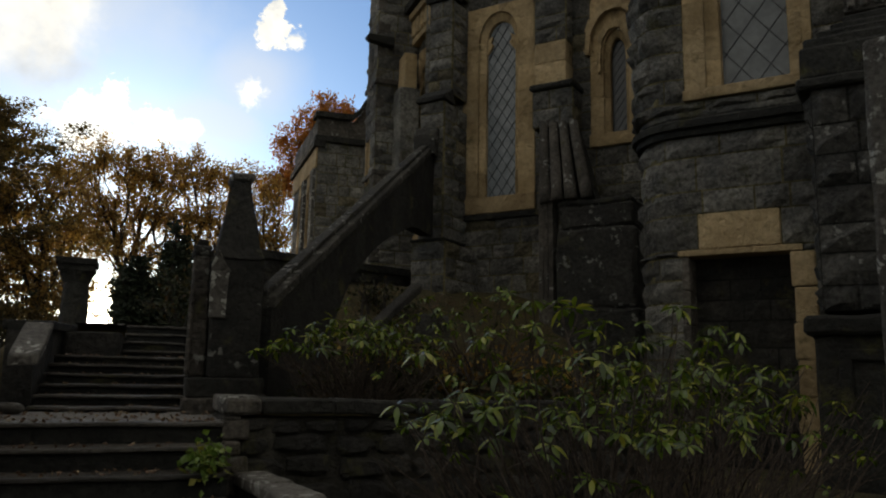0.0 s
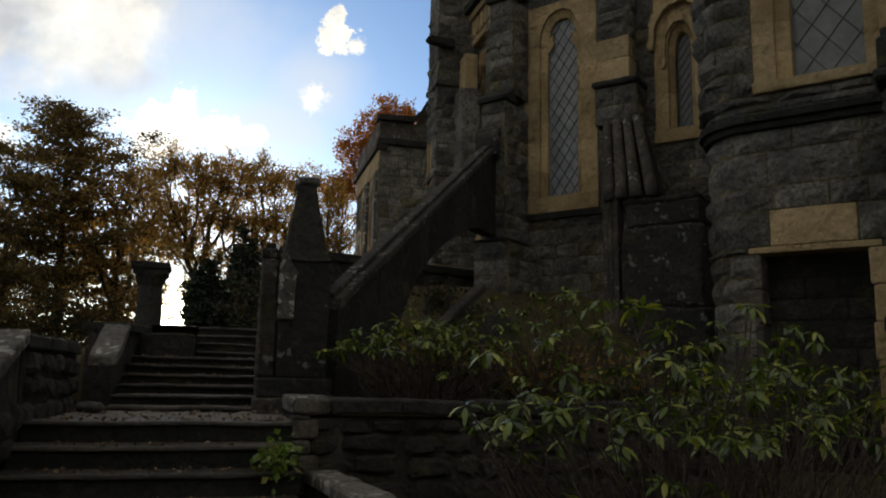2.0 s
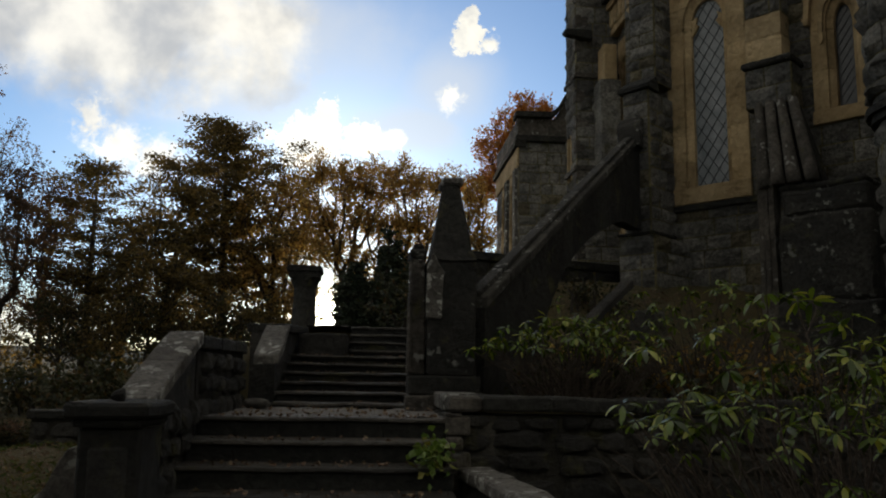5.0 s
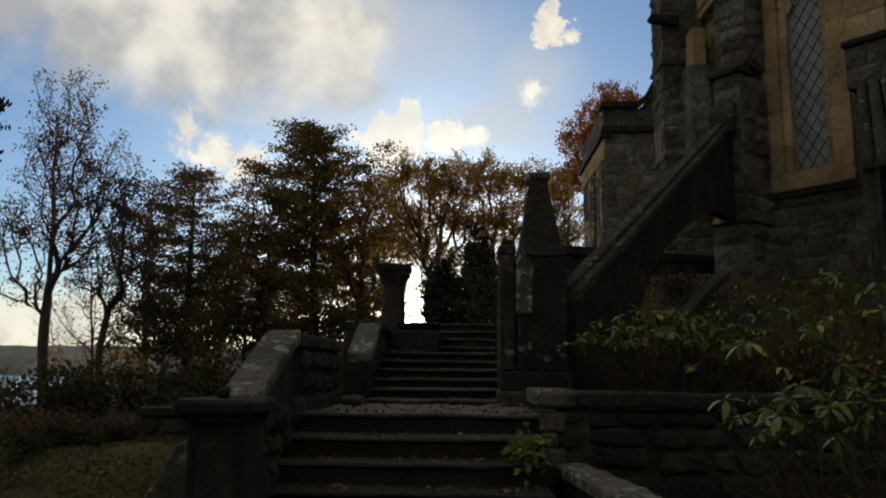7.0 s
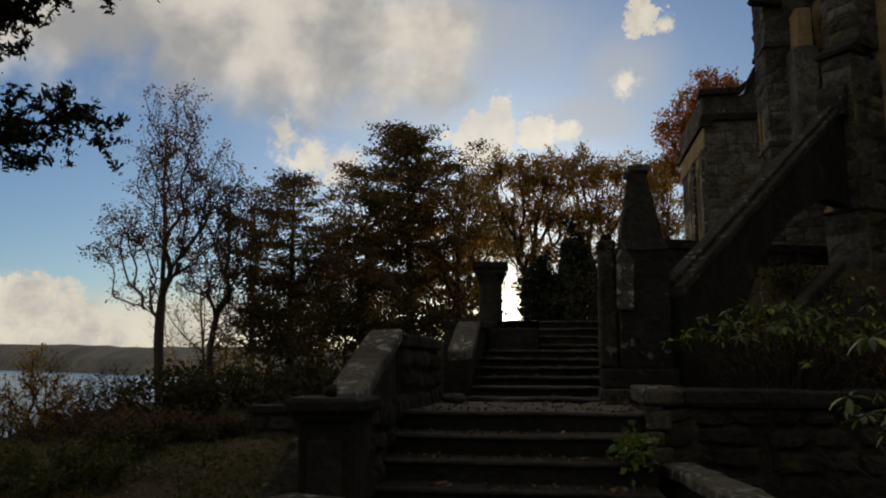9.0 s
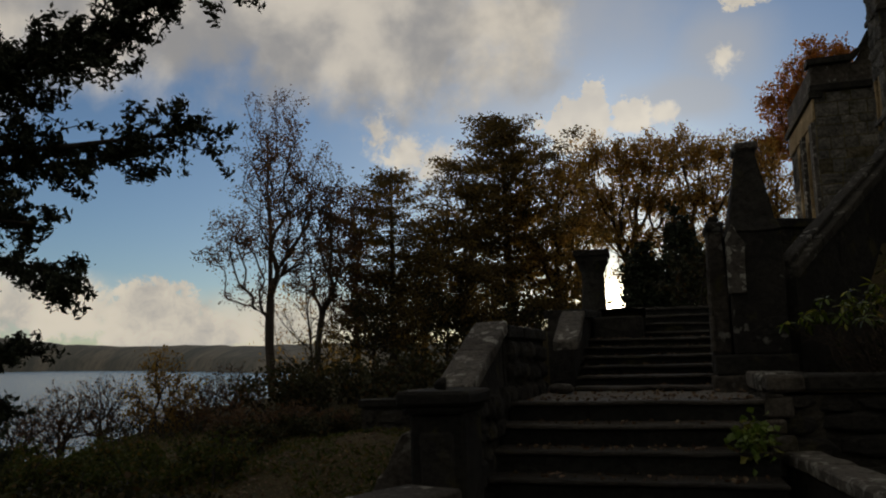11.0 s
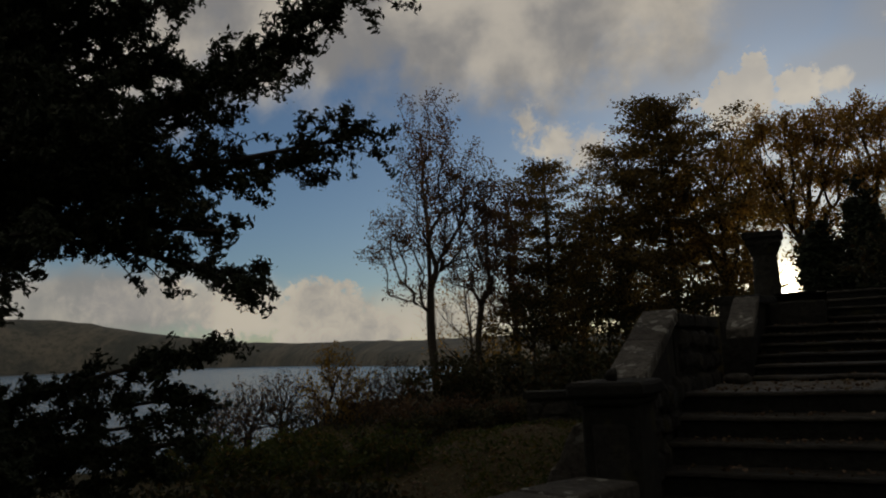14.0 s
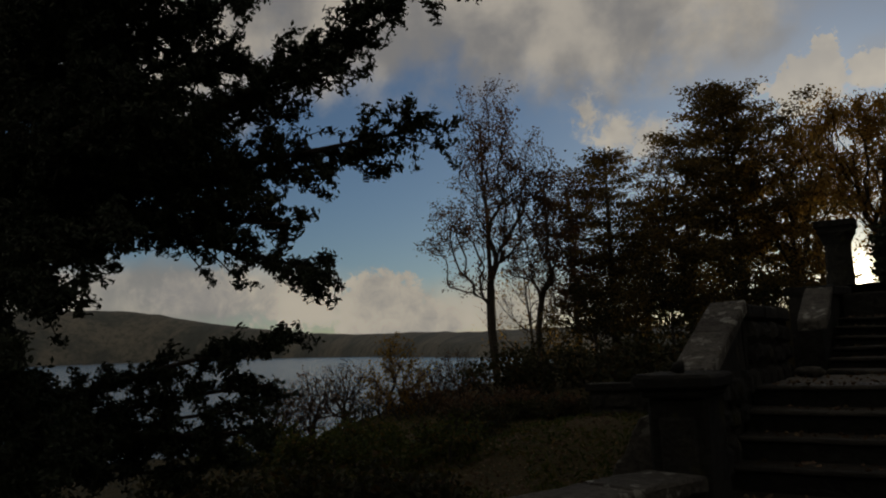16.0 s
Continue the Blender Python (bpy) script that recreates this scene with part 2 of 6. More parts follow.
SLATE = plain("roof_slate", (0.03, 0.032, 0.037), (0.07, 0.07, 0.075), 6, 0.6, 0.3)


def ground_material():
    m, N, b, co = material("grass_and_leaf_litter")
    pos = N.add("ShaderNodeNewGeometry").outputs["Position"]
    big, mid, fine = N.noise(pos, 0.35, 5), N.noise(pos, 3.0, 6, 0.65), N.noise(pos, 30.0, 5, 0.7)
    c = N.mix(N.ramp(mid, 0.35, 0.65), (0.026, 0.029, 0.008), (0.06, 0.05, 0.016))
    c = N.mix(N.math("MULTIPLY", N.ramp(fine, 0.5, 0.7), 0.7), c, (0.19, 0.085, 0.02))
    c = N.mix(N.math("MULTIPLY", N.ramp(big, 0.4, 0.7), 0.6), c, (0.075, 0.055, 0.014))
    N.put(b.inputs["Base Color"], c)
    N.put(b.inputs["Roughness"], 1.0)
    bump(N, b, N.math("ADD", mid, fine), 0.9, 0.06)
    return m


GROUND = ground_material()
GRAVEL = plain("gravel_and_leaf_litter", (0.055, 0.052, 0.048), (0.2, 0.187, 0.17), 45, 0.95, 1.0)


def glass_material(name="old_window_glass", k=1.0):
    """Old leaded glass over a dark interior: grey, rippled, slightly dusty; k scales the colour down."""
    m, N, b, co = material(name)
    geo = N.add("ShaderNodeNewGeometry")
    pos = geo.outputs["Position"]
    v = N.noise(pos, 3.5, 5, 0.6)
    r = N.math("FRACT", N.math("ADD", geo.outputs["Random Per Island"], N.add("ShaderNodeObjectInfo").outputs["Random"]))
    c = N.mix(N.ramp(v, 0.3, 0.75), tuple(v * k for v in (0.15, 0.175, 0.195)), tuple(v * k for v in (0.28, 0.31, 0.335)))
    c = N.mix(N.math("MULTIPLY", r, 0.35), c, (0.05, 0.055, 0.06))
    N.put(b.inputs["Base Color"], c)
    N.put(b.inputs["Roughness"], 0.28)
    N.put(b.inputs["IOR"], 1.5)
    bump(N, b, N.noise(pos, 9.0, 3), 0.25, 0.02)
    return m


GLASS = glass_material()
# copies of one glass, panes with less light on them darkened by k
GLASS_DARK = glass_material("unlit_window_glass", 0.12)
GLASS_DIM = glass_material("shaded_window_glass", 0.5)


def water_material():
    m, N, b, co = material("loch_water")
    pos = N.add("ShaderNodeNewGeometry").outputs["Position"]
    N.put(b.inputs["Base Color"], (0.02, 0.03, 0.035, 1))
    N.put(b.inputs["Roughness"], 0.22)
    N.put(b.inputs["IOR"], 1.33)
    bump(N, b, N.noise(pos, 0.35, 6, 0.7), 0.28, 0.4)
    return m


WATER = water_material()


def hill_material():
    m, N, b, co = material("far_moor_and_woods")
    pos = N.add("ShaderNodeNewGeometry").outputs["Position"]
    v = N.noise(pos, 0.004, 8, 0.7)
    w = N.noise(pos, 0.03, 6, 0.75)
    # pale greyed tones: the distance haze is in the base colour
    c = N.mix(N.ramp(v, 0.38, 0.62), (0.11, 0.12, 0.115), (0.24, 0.225, 0.19))
    N.put(b.inputs["Base Color"], N.mix(N.math("MULTIPLY", N.ramp(w, 0.45, 0.62), 0.6), c, (0.08, 0.09, 0.085)))
    N.put(b.inputs["Roughness"], 1.0)
    return m


HILL = hill_material()


# ---- mesh helpers ----
def empty(name, at=(0, 0, 0)):
    ob = new(name)
    ob.location = at
    ob.empty_display_size = 0.2
    return ob


def from_lists(name, verts, faces, mat, parent=None, label="", smooth=False):
    me = bpy.data.meshes.new(name)
    me.from_pydata([tuple(v) for v in verts], [], faces)
    me.materials.append(mat)
    me.update()
    if smooth:
        me.shade_smooth()
    ob = new(name, me)
    if parent is not None:
        ob.parent = parent
        ob.matrix_parent_inverse = Matrix.Translation(-parent.location)
    return tagged(ob, label)


def part(name, bm, mat, parent=None, label="", smooth=False):
    bmesh.ops.recalc_face_normals(bm, faces=bm.faces)
    me = bpy.data.meshes.new(name)
    bm.to_mesh(me)
    bm.free()
    me.materials.append(mat)
    if smooth:
        me.shade_smooth()
    ob = new(name, me)
    if parent is not None:
        ob.parent = parent
        ob.matrix_parent_inverse = Matrix.Translation(-parent.location)
    return tagged(ob, label)


def add_prism(bm, pts, vec):
    """A solid between a flat polygon and its copy moved by vec."""
    a = [bm.verts.new(p) for p in pts]
    b = [bm.verts.new(Vector(p) + Vector(vec)) for p in pts]
    n = len(pts)
    bm.faces.new(a)
    bm.faces.new(b[::-1])
    for i in range(n):
        bm.faces.new((a[i], b[i], b[(i + 1) % n], a[(i + 1) % n]))


def add_box(bm, x0, x1, y0, y1, z0, z1):
    add_prism(bm, [(x0, y0, z0), (x1, y0, z0), (x1, y1, z0), (x0, y1, z0)], (0, 0, z1 - z0))


def wear(bm, cell=0.25, amp=0.012, bevel=0.015, seed=0.0):
    """Cuts long edges, rounds the arrises and makes the faces uneven."""
    if bevel:
        bmesh.ops.bevel(bm, geom=list(bm.edges), offset=bevel, segments=1, affect="EDGES")
    for _ in range(5):
        long = [e for e in bm.edges if e.calc_length() > cell * 1.6]
        if not long:
            break
        bmesh.ops.subdivide_edges(bm, edges=long, cuts=1, use_grid_fill=True)
    bmesh.ops.triangulate(bm, faces=[f for f in bm.faces if len(f.verts) > 4])
    for v in bm.verts:
        v.co += noise.noise_vector(v.co * 2.3 + Vector((seed, 0, 0))) * amp + noise.noise_vector(v.co * 9.0 + Vector((0, seed, 0))) * amp * 0.5


def worn_box(name, box, mat, parent=None, label="", cell=0.25, amp=0.012, bevel=0.02):
    bm = bmesh.new()
    add_box(bm, *box)
    wear(bm, cell, amp, bevel, sum(box))
    return part(name, bm, mat, parent, label)


# ---- church axes: u along the canted apse wall, out from it, z up ----
IN = Vector((math.sin(radians(50)), math.cos(radians(50)), 0))
ALONG = Vector((math.sin(radians(140)), math.cos(radians(140)), 0))
APSE = 14.41


def on_apse(u, z, out=0.0):
    return IN * (APSE - out) + ALONG * u + Vector((0, 0, z))


TURRET_OUT, TUR_R, TUR_U = 2.76, 0.75, -2.7
ARC = TUR_R * math.pi / 2


def on_turret(s, z, out=0.0):
    """s runs round the turret's rounded corner (negative) and on along its flat face from u = -2.7 (s = 0)."""
    if s >= 0:
        return on_apse(TUR_U + s, z, TURRET_OUT + out)
    a = -s / TUR_R
    if a > math.pi / 2:
        extra = -s - ARC
        return on_apse(TUR_U - TUR_R - out, z, TURRET_OUT - TUR_R - extra)
    return on_apse(TUR_U - math.sin(a) * (TUR_R + out), z, TURRET_OUT - TUR_R + math.cos(a) * (TUR_R + out))


def straight(p, way, facing):
    """A map for a plain wall: u metres from p along way, z up, out towards facing."""
    p, way, facing = Vector((*p, 0)), Vector((*way, 0)).normalized(), Vector((*facing, 0)).normalized()
    return lambda u, z, out=0.0: p + way * u + facing * out + Vector((0, 0, z))


def block_mesh(name, M, u0, u1, z0, z1, bulge, gap, rng, mat, parent):
    """One rock-faced stone: a bulging uneven front with recessed edges, and its four sides."""
    gu, gz = 4, 4
    verts, faces = [], []
    o = Vector((rng.random() * 50, rng.random() * 50, 0))
    for j in range(gz):
        for i in range(gu):
            fu, fz = i / (gu - 1), j / (gz - 1)
            edge = i in (0, gu - 1) or j in (0, gz - 1)
            fu2 = fu if edge else min(max(fu + rng.uniform(-0.09, 0.09), 0.1), 0.9)
            fz2 = fz if edge else min(max(fz + rng.uniform(-0.12, 0.12), 0.1), 0.9)
            u = u0 + gap + (u1 - u0 - 2 * gap) * fu2
            z = z0 + gap + (z1 - z0 - 2 * gap) * fz2
            out = rng.uniform(-0.004, 0.008) if edge else bulge * rng.uniform(0.45, 1.25)
            verts.append(M(u, z, out))
    for j in range(gz - 1):
        for i in range(gu - 1):
            a = j * gu + i
            faces.append((a, a + 1, a + gu + 1, a + gu))
    ring = [i for i in range(gu)] + [gu * (j + 1) - 1 for j in range(1, gz)] + [gu * gz - 1 - i for i in range(1, gu)] + [gu * (gz - 1 - j) for j in range(1, gz - 1)]
    base = len(verts)
    for k in ring:
        i, j = k % gu, k // gu
        verts.append(M(u0 + gap + (u1 - u0 - 2 * gap) * i / (gu - 1), z0 + gap + (z1 - z0 - 2 * gap) * j / (gz - 1), -0.06))
    n = len(ring)
    for k in range(n):
        faces.append((ring[k], base + k, base + (k + 1) % n, ring[(k + 1) % n]))
    return from_lists(name, verts, faces, mat, parent)


QUEUE = []        # stones laid last of all


def masonry(name, M, u0, u1, z0, z1, course=0.36, length=0.62, holes=(), mat=None, label="", depth=0.4, bulge=0.035, seed=1, alt=0.04, category="wall", kind="structure", skin=None):
    """A coursed wall: its core with recessed joints is the wall, each stone a part of it."""
    rng = random.Random(seed)
    breaks = sorted({z0, z1, *[h[k] for h in holes for k in (2, 3) if z0 < h[k] < z1]})
    rows = []
    for a, b in zip(breaks, breaks[1:]):
        n = max(1, round((b - a) / course))
        cuts = [0.0]
        for _ in range(n):
            cuts.append(cuts[-1] + rng.uniform(0.75, 1.3))
        rows += [(a + (b - a) * cuts[i] / cuts[-1], a + (b - a) * cuts[i + 1] / cuts[-1]) for i in range(n)]
    verts, faces, stones = [], [], []
    for za, zb in rows:
        mid, free = (za + zb) / 2, [(u0, u1)]
        for h in holes:
            if h[2] < mid < h[3]:
                free = [q for a, b in free for q in ((a, min(b, h[0])), (max(a, h[1]), b)) if q[1] - q[0] > 0.03]
        for a, b in free:
            steps = max(1, int((b - a) / 0.2))
            for s in range(steps):
                ua, ub = a + (b - a) * s / steps, a + (b - a) * (s + 1) / steps
                k = len(verts)
                verts += [M(ua, za, -0.014), M(ub, za, -0.014), M(ub, zb, -0.014), M(ua, zb, -0.014), M(ua, za, -depth), M(ub, za, -depth), M(ub, zb, -depth), M(ua, zb, -depth)]
                faces += [(k, k + 1, k + 2, k + 3), (k + 5, k + 4, k + 7, k + 6), (k + 3, k + 2, k + 6, k + 7), (k + 1, k, k + 4, k + 5)]
                if s == 0:
                    faces.append((k, k + 3, k + 7, k + 4))
                if s == steps - 1:
                    faces.append((k + 1, k + 5, k + 6, k + 2))
            u = a
            while u < b - 0.01:
                w = length * rng.uniform(0.5, 1.5)
                if b - u - w < length * 0.4:
                    w = b - u
                stones.append((u, u + w, za, zb))
                u += w
    core = from_lists(name, verts, faces, skin or MORTAR)
    tagged(core, label, category, kind=kind)
    for q in stones:
        QUEUE.append((core, M, q, bulge, rng.random(), mat or GREY, alt))
    return core


def lay_stones():
    for core, M, q, bulge, r, mat, alt in QUEUE:
        rng = random.Random(r)
        block_mesh("stone_block", M, *q, bulge * 1.5, 0.015, rng, OCHRE if rng.random() < alt else mat, core)


def dressed(name, M, u0, u1, z0, z1, out0, out1, mat, parent=None, label="", amp=0.006, bevel=0.012, cell=0.3):
    """A dressed stone in a wall's own axes."""
    bm = bmesh.new()
    add_prism(bm, [M(u0, z0, out0), M(u1, z0, out0), M(u1, z0, out1), M(u0, z0, out1)], (0, 0, z1 - z0))
    wear(bm, cell, amp, bevel, u0 * 3 + z0)
    return part(name, bm, mat, parent, label)


# ---- ground, loch, hills ----
def smooth(v):
    v = min(max(v, 0.0), 1.0)
    return v * v * (3 - 2 * v)


def ground_z(x, y):
    if -2.05 < x < 0.75 and 3.0 < y < 13.6:
        return -0.15
    h1 = 2.33 * smooth((x + 4.5) / 3.0) * smooth((y - 9.5) / 4.0)
    h2 = 1.4 * smooth((y - 18) / 14) * smooth((x + 18) / 8)
    z = max(h1, h2, 0.5 * smooth((x + 7.0) / 2.5) * smooth((y - 7.5) / 3.5))
    if x > 0.7:
        z = 0.45 * smooth((x - 1) / 3) * smooth((y + 1) / 4)
        if y > 7.25:
            bank = 1.32 + 2.1 * smooth((y - 9.8) / 5.4)
            z += (bank - z) * smooth((6.4 - x + (y - 8) * 0.5) / 2.0)
    z += 7.5 * smooth((-2.5 - y) / 9) * smooth((x + 14) / 8)      # unseen bank added behind the path to block low rear sky light
    d, a = math.hypot(x, y), math.degrees(math.atan2(x, y))
    edge = 14 + 15 * smooth((a + 44) / 14) + 60 * smooth((a + 25) / 12) if -150 < a < 60 else 60 if a > 0 or x > -20 else 20
    if d > edge:
        z -= min((d - edge) * 0.30, 17.0)
    z += 0.05 * noise.noise(Vector((x * 0.6, y * 0.6, 0))) + 0.02 * noise.noise(Vector((x * 2.5, y * 2.5, 3)))
    return z


def spread(lo, hi, fine_lo, fine_hi, step):
    vals = list(np.arange(fine_lo, fine_hi + 1e-6, step))
    d, v = step, fine_lo
    while v > lo:
        d *= 1.3
        v -= d
        vals.insert(0, v)
    d, v = step, fine_hi
    while v < hi:
        d *= 1.3
        v += d
        vals.append(v)
    return vals


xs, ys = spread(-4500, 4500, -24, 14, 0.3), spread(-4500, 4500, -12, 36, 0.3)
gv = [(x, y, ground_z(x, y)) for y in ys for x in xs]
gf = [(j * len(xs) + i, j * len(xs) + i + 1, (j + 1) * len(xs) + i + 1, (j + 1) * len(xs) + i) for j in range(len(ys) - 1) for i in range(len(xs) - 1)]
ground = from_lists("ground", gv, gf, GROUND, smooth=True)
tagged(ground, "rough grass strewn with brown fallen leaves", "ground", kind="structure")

LOCH = -12.0
lv = [(-60 - 4900 * i / 30, -2000 + 6900 * j / 30, LOCH) for j in range(31) for i in range(31)]
lf = [(j * 31 + i + 1, j * 31 + i, (j + 1) * 31 + i, (j + 1) * 31 + i + 1) for j in range(30) for i in range(30)]
loch = from_lists("water", lv, lf, WATER)
tagged(loch, "grey rippled loch water below wooded slope", "water", kind="structure")


def hills():
    """The far shore: a ridge whose foot comes nearer towards the stairs' side."""
    verts, faces = [], []
    n, m = 90, 8
    for i in range(n + 1):
        a = -85 + 75 * i / n
        far = 4300 - 3250 * smooth((a + 55) / 28)
        top = 3.4 - 2.1 * smooth((a + 58) / 20) + 0.25 * noise.noise(Vector((a * 0.16, 0, 0))) + 0.10 * noise.noise(Vector((a * 0.9, 5, 0)))
        for j in range(m + 1):
            d = far + 420 * j / m
            e = math.tan(radians(top)) * d * math.sin(math.pi / 2 * j / m) ** 0.8
            z = LOCH - 2 + (e + 14) * (j > 0) + 2.5 * noise.noise(Vector((a * 2, j * 0.7, 1))) * (0 < j)
            verts.append((math.sin(radians(a)) * d, math.cos(radians(a)) * d, z))
    for i in range(n):
        for j in range(m):
            k = i * (m + 1) + j
            faces.append((k, k + 1, k + m + 2, k + m + 1))
    return from_lists("backdrop", verts, faces, HILL, smooth=True)


tagged(hills(), "hazy brown moorland hills across the loch", "hills", kind="structure")


# ---- stairs ----
def stair(name, edges, x0, x1, depth, label):
    """Each tread is a worn slab with a nosing, on its riser block coloured dark for shade."""
    body = empty(name, (x0, edges[-1][0], 0))
    for k, (y, z, drop) in enumerate(edges):
        bm = bmesh.new()
        add_box(bm, x0, x1, y, y + depth + 0.1, z - 0.036, z)
        wear(bm, 0.2, 0.013, 0.01, k * 3.1)
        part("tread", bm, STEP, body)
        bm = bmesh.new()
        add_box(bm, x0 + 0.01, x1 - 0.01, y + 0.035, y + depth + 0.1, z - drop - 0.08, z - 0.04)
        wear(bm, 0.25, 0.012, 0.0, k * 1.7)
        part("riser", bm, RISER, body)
    return tagged(body, label, "steps", kind="structure")


stair("lower_steps", [(7.0 - 0.36 * i, 1.2 - 0.17 * i, 0.17) for i in range(8)], -1.6, 0.56, 0.36, "dark worn stone steps littered with leaves")
stair("upper_steps", [(8.9 + 0.35 * i, 1.25 + 0.112 * i, 0.14) for i in range(6)], -1.22, 0.42, 0.36, "dark shallow worn stone steps, paler treads above shade-dark risers")
stair("top_steps", [(12.2 + 0.36 * i, 1.93 + 0.14 * i, 0.16) for i in range(4)], -0.52, 0.72, 0.36, "shadowed stone steps up to the terrace")


def gravel_bed(name, x0, x1, y0, y1, z, label):
    nx, ny = int((x1 - x0) / 0.1) + 1, int((y1 - y0) / 0.1) + 1
    v = [(x0 + (x1 - x0) * i / nx, y0 + (y1 - y0) * j / ny, z + 0.025 * noise.noise(Vector((i * 0.6, j * 0.6, z)))) for j in range(ny + 1) for i in range(nx + 1)]
    f = [(j * (nx + 1) + i, j * (nx + 1) + i + 1, (j + 1) * (nx + 1) + i + 1, (j + 1) * (nx + 1) + i) for j in range(ny) for i in range(nx)]
    return tagged(from_lists(name, v, f, GRAVEL, smooth=True), label, "path", kind="structure")


gravel_bed("landing", -1.5, 0.56, 7.3, 8.95, 1.195, "gravel landing between the flights, strewn with leaves")
gravel_bed("upper_landing", -1.22, 0.75, 10.9, 12.25, 1.80, "gravel landing below the top steps")
gravel_bed("terrace", -1.3, 5.2, 13.5, 19.5, 2.37, "gravel terrace at the head of the stairs")


# ---- stair walls ----
def raking_wall(name, x0, x1, runs, base, mat, cop, label, over=0.05):
    """A parapet whose coping stones follow runs of (y, z); rubble below."""
    body = empty(name, ((x0 + x1) / 2, runs[0][0], base))
    for k, ((ya, za), (yb, zb)) in enumerate(zip(runs, runs[1:])):
        bm = bmesh.new()
        t = 0.12
        add_prism(bm, [(x0 + over, ya, base), (x0 + over, yb, base), (x0 + over, yb, zb - t), (x0 + over, ya, za - t)], (x1 - x0 - 2 * over, 0, 0))
        wear(bm, 0.25, 0.02, 0.0, k * 5.0)
        part("wall_body", bm, mat, body)
        n = max(1, round(math.hypot(yb - ya, zb - za) / 0.75))
        for i in range(n):
            p, q = (ya + (yb - ya) * i / n, za + (zb - za) * i / n), (ya + (yb - ya) * (i + 1) / n, za + (zb - za) * (i + 1) / n)
            bm = bmesh.new()
            g = 0.006
            add_prism(bm, [(x0, p[0] + g, p[1] - t), (x0, q[0] - g, q[1] - t), (x0, q[0] - g, q[1]), (x0, p[0] + g, p[1])], (x1 - x0, 0, 0))
            wear(bm, 0.2, 0.014, 0.014, k * 2 + i * 0.7)
            part("coping_stone", bm, cop, body)
    return tagged(body, label, "wall", kind="structure")


raking_wall("wall_stair_left", -1.86, -1.57, [(5.6, 1.40), (6.95, 1.93)], 0.0, RUBBLE, PALE, "raking stone parapet with lichen-spotted coping")
raking_wall("wall_landing_left", -1.84, -1.56, [(6.96, 1.90), (9.28, 1.90)], 0.0, RUBBLE, DARKST, "level dark rubble parapet beside the landing")
raking_wall("wall_upper_left", -1.5, -1.2, [(9.3, 1.78), (10.25, 2.18)], 0.0, RUBBLE, PALE, "short raking parapet with lichened coping")
raking_wall("wall_terrace_left", -1.75, -1.25, [(10.27, 2.2), (16.4, 2.45)], 0.0, RUBBLE, DARKST, "dark parapet rising towards the terrace")


def plinth():
    body = empty("stair_pedestal", (-1.8, 5.4, 0))
    worn_box("shaft", (-1.87, -1.50, 5.05, 5.58, 0.0, 1.24), DARKST, body)
    worn_box("base_course", (-1.93, -1.46, 4.99, 5.6, 0.0, 0.35), DARKST, body)
    worn_box("cap", (-1.95, -1.44, 4.96, 5.62, 1.29, 1.385), DARKST, body, "mossy moulded cap")
    worn_box("neck", (-1.91, -1.48, 5.0, 5.6, 1.235, 1.295), DARKST, body)
    worn_box("side_panel", (-1.80, -1.57, 5.03, 5.07, 0.5, 1.12), RUBBLE, body)
    bm = bmesh.new()
    prof = [(-2.06, 0.0), (-2.06, 1.12), (-2.16, 1.10), (-2.22, 1.0), (-2.25, 0.86), (-2.33, 0.8), (-2.36, 0.68), (-2.42, 0.55), (-2.44, 0.42), (-2.55, 0.3), (-2.55, 0.0)]
    add_prism(bm, [(x + 0.17, 5.2, z) for x, z in prof], (0, 0.24, 0))
    wear(bm, 0.15, 0.015, 0.012, 2.0)
    part("scroll_bracket", bm, PALE, body, "pale stone scroll against the pedestal side")
    return tagged(body, "dark mossy stone pedestal ending the parapet", "pedestal")


plinth()
tagged(worn_box("wall_head", (-1.24, -0.53, 11.9, 13.6, 1.5, 2.16), RUBBLE, None, "", 0.25, 0.025), "dark rubble block beside the top steps", "wall", kind="structure")


def low_wall(name, a, b, w, z, label, skip=0):
    """A low kerb wall with long lichened coping slabs from a to b."""
    a, b = Vector((*a, 0)), Vector((*b, 0))
    d = (b - a).normalized()
    s = Vector((-d.y, d.x, 0)) * (w / 2)
    body = empty(name, (a.x, a.y, 0))
    bm = bmesh.new()
    add_prism(bm, [a - s * 0.86, b - s * 0.86, b + s * 0.86, a + s * 0.86], (0, 0, z - 0.11))
    wear(bm, 0.2, 0.02, 0.0, z + a.x)
    part("wall_body", bm, RUBBLE, body)
    n = max(2, round((b - a).length / 0.8))
    for i in range(n):
        p, q = a + (b - a) * (i / n) + d * 0.006, a + (b - a) * ((i + 1) / n) - d * 0.006
        bm = bmesh.new()
        h = Vector((0, 0, z - 0.11))
        add_prism(bm, [p - s + h, q - s + h, q + s + h, p + s + h], (0, 0, 0.11))
        wear(bm, 0.16, 0.016, 0.02, i * 1.3 + a.x)
        part("coping_stone", bm, PALE, body)
    return tagged(body, label, "wall", kind="structure")


low_wall("wall_low_right", (0.80, 6.98), (1.30, 3.2), 0.30, 0.80, "low stone kerb wall with worn lichened coping")
low_wall("wall_low_left", (-1.66, 4.94), (-2.35, 3.0), 0.44, 0.80, "low stone kerb wall with white lichen patches")


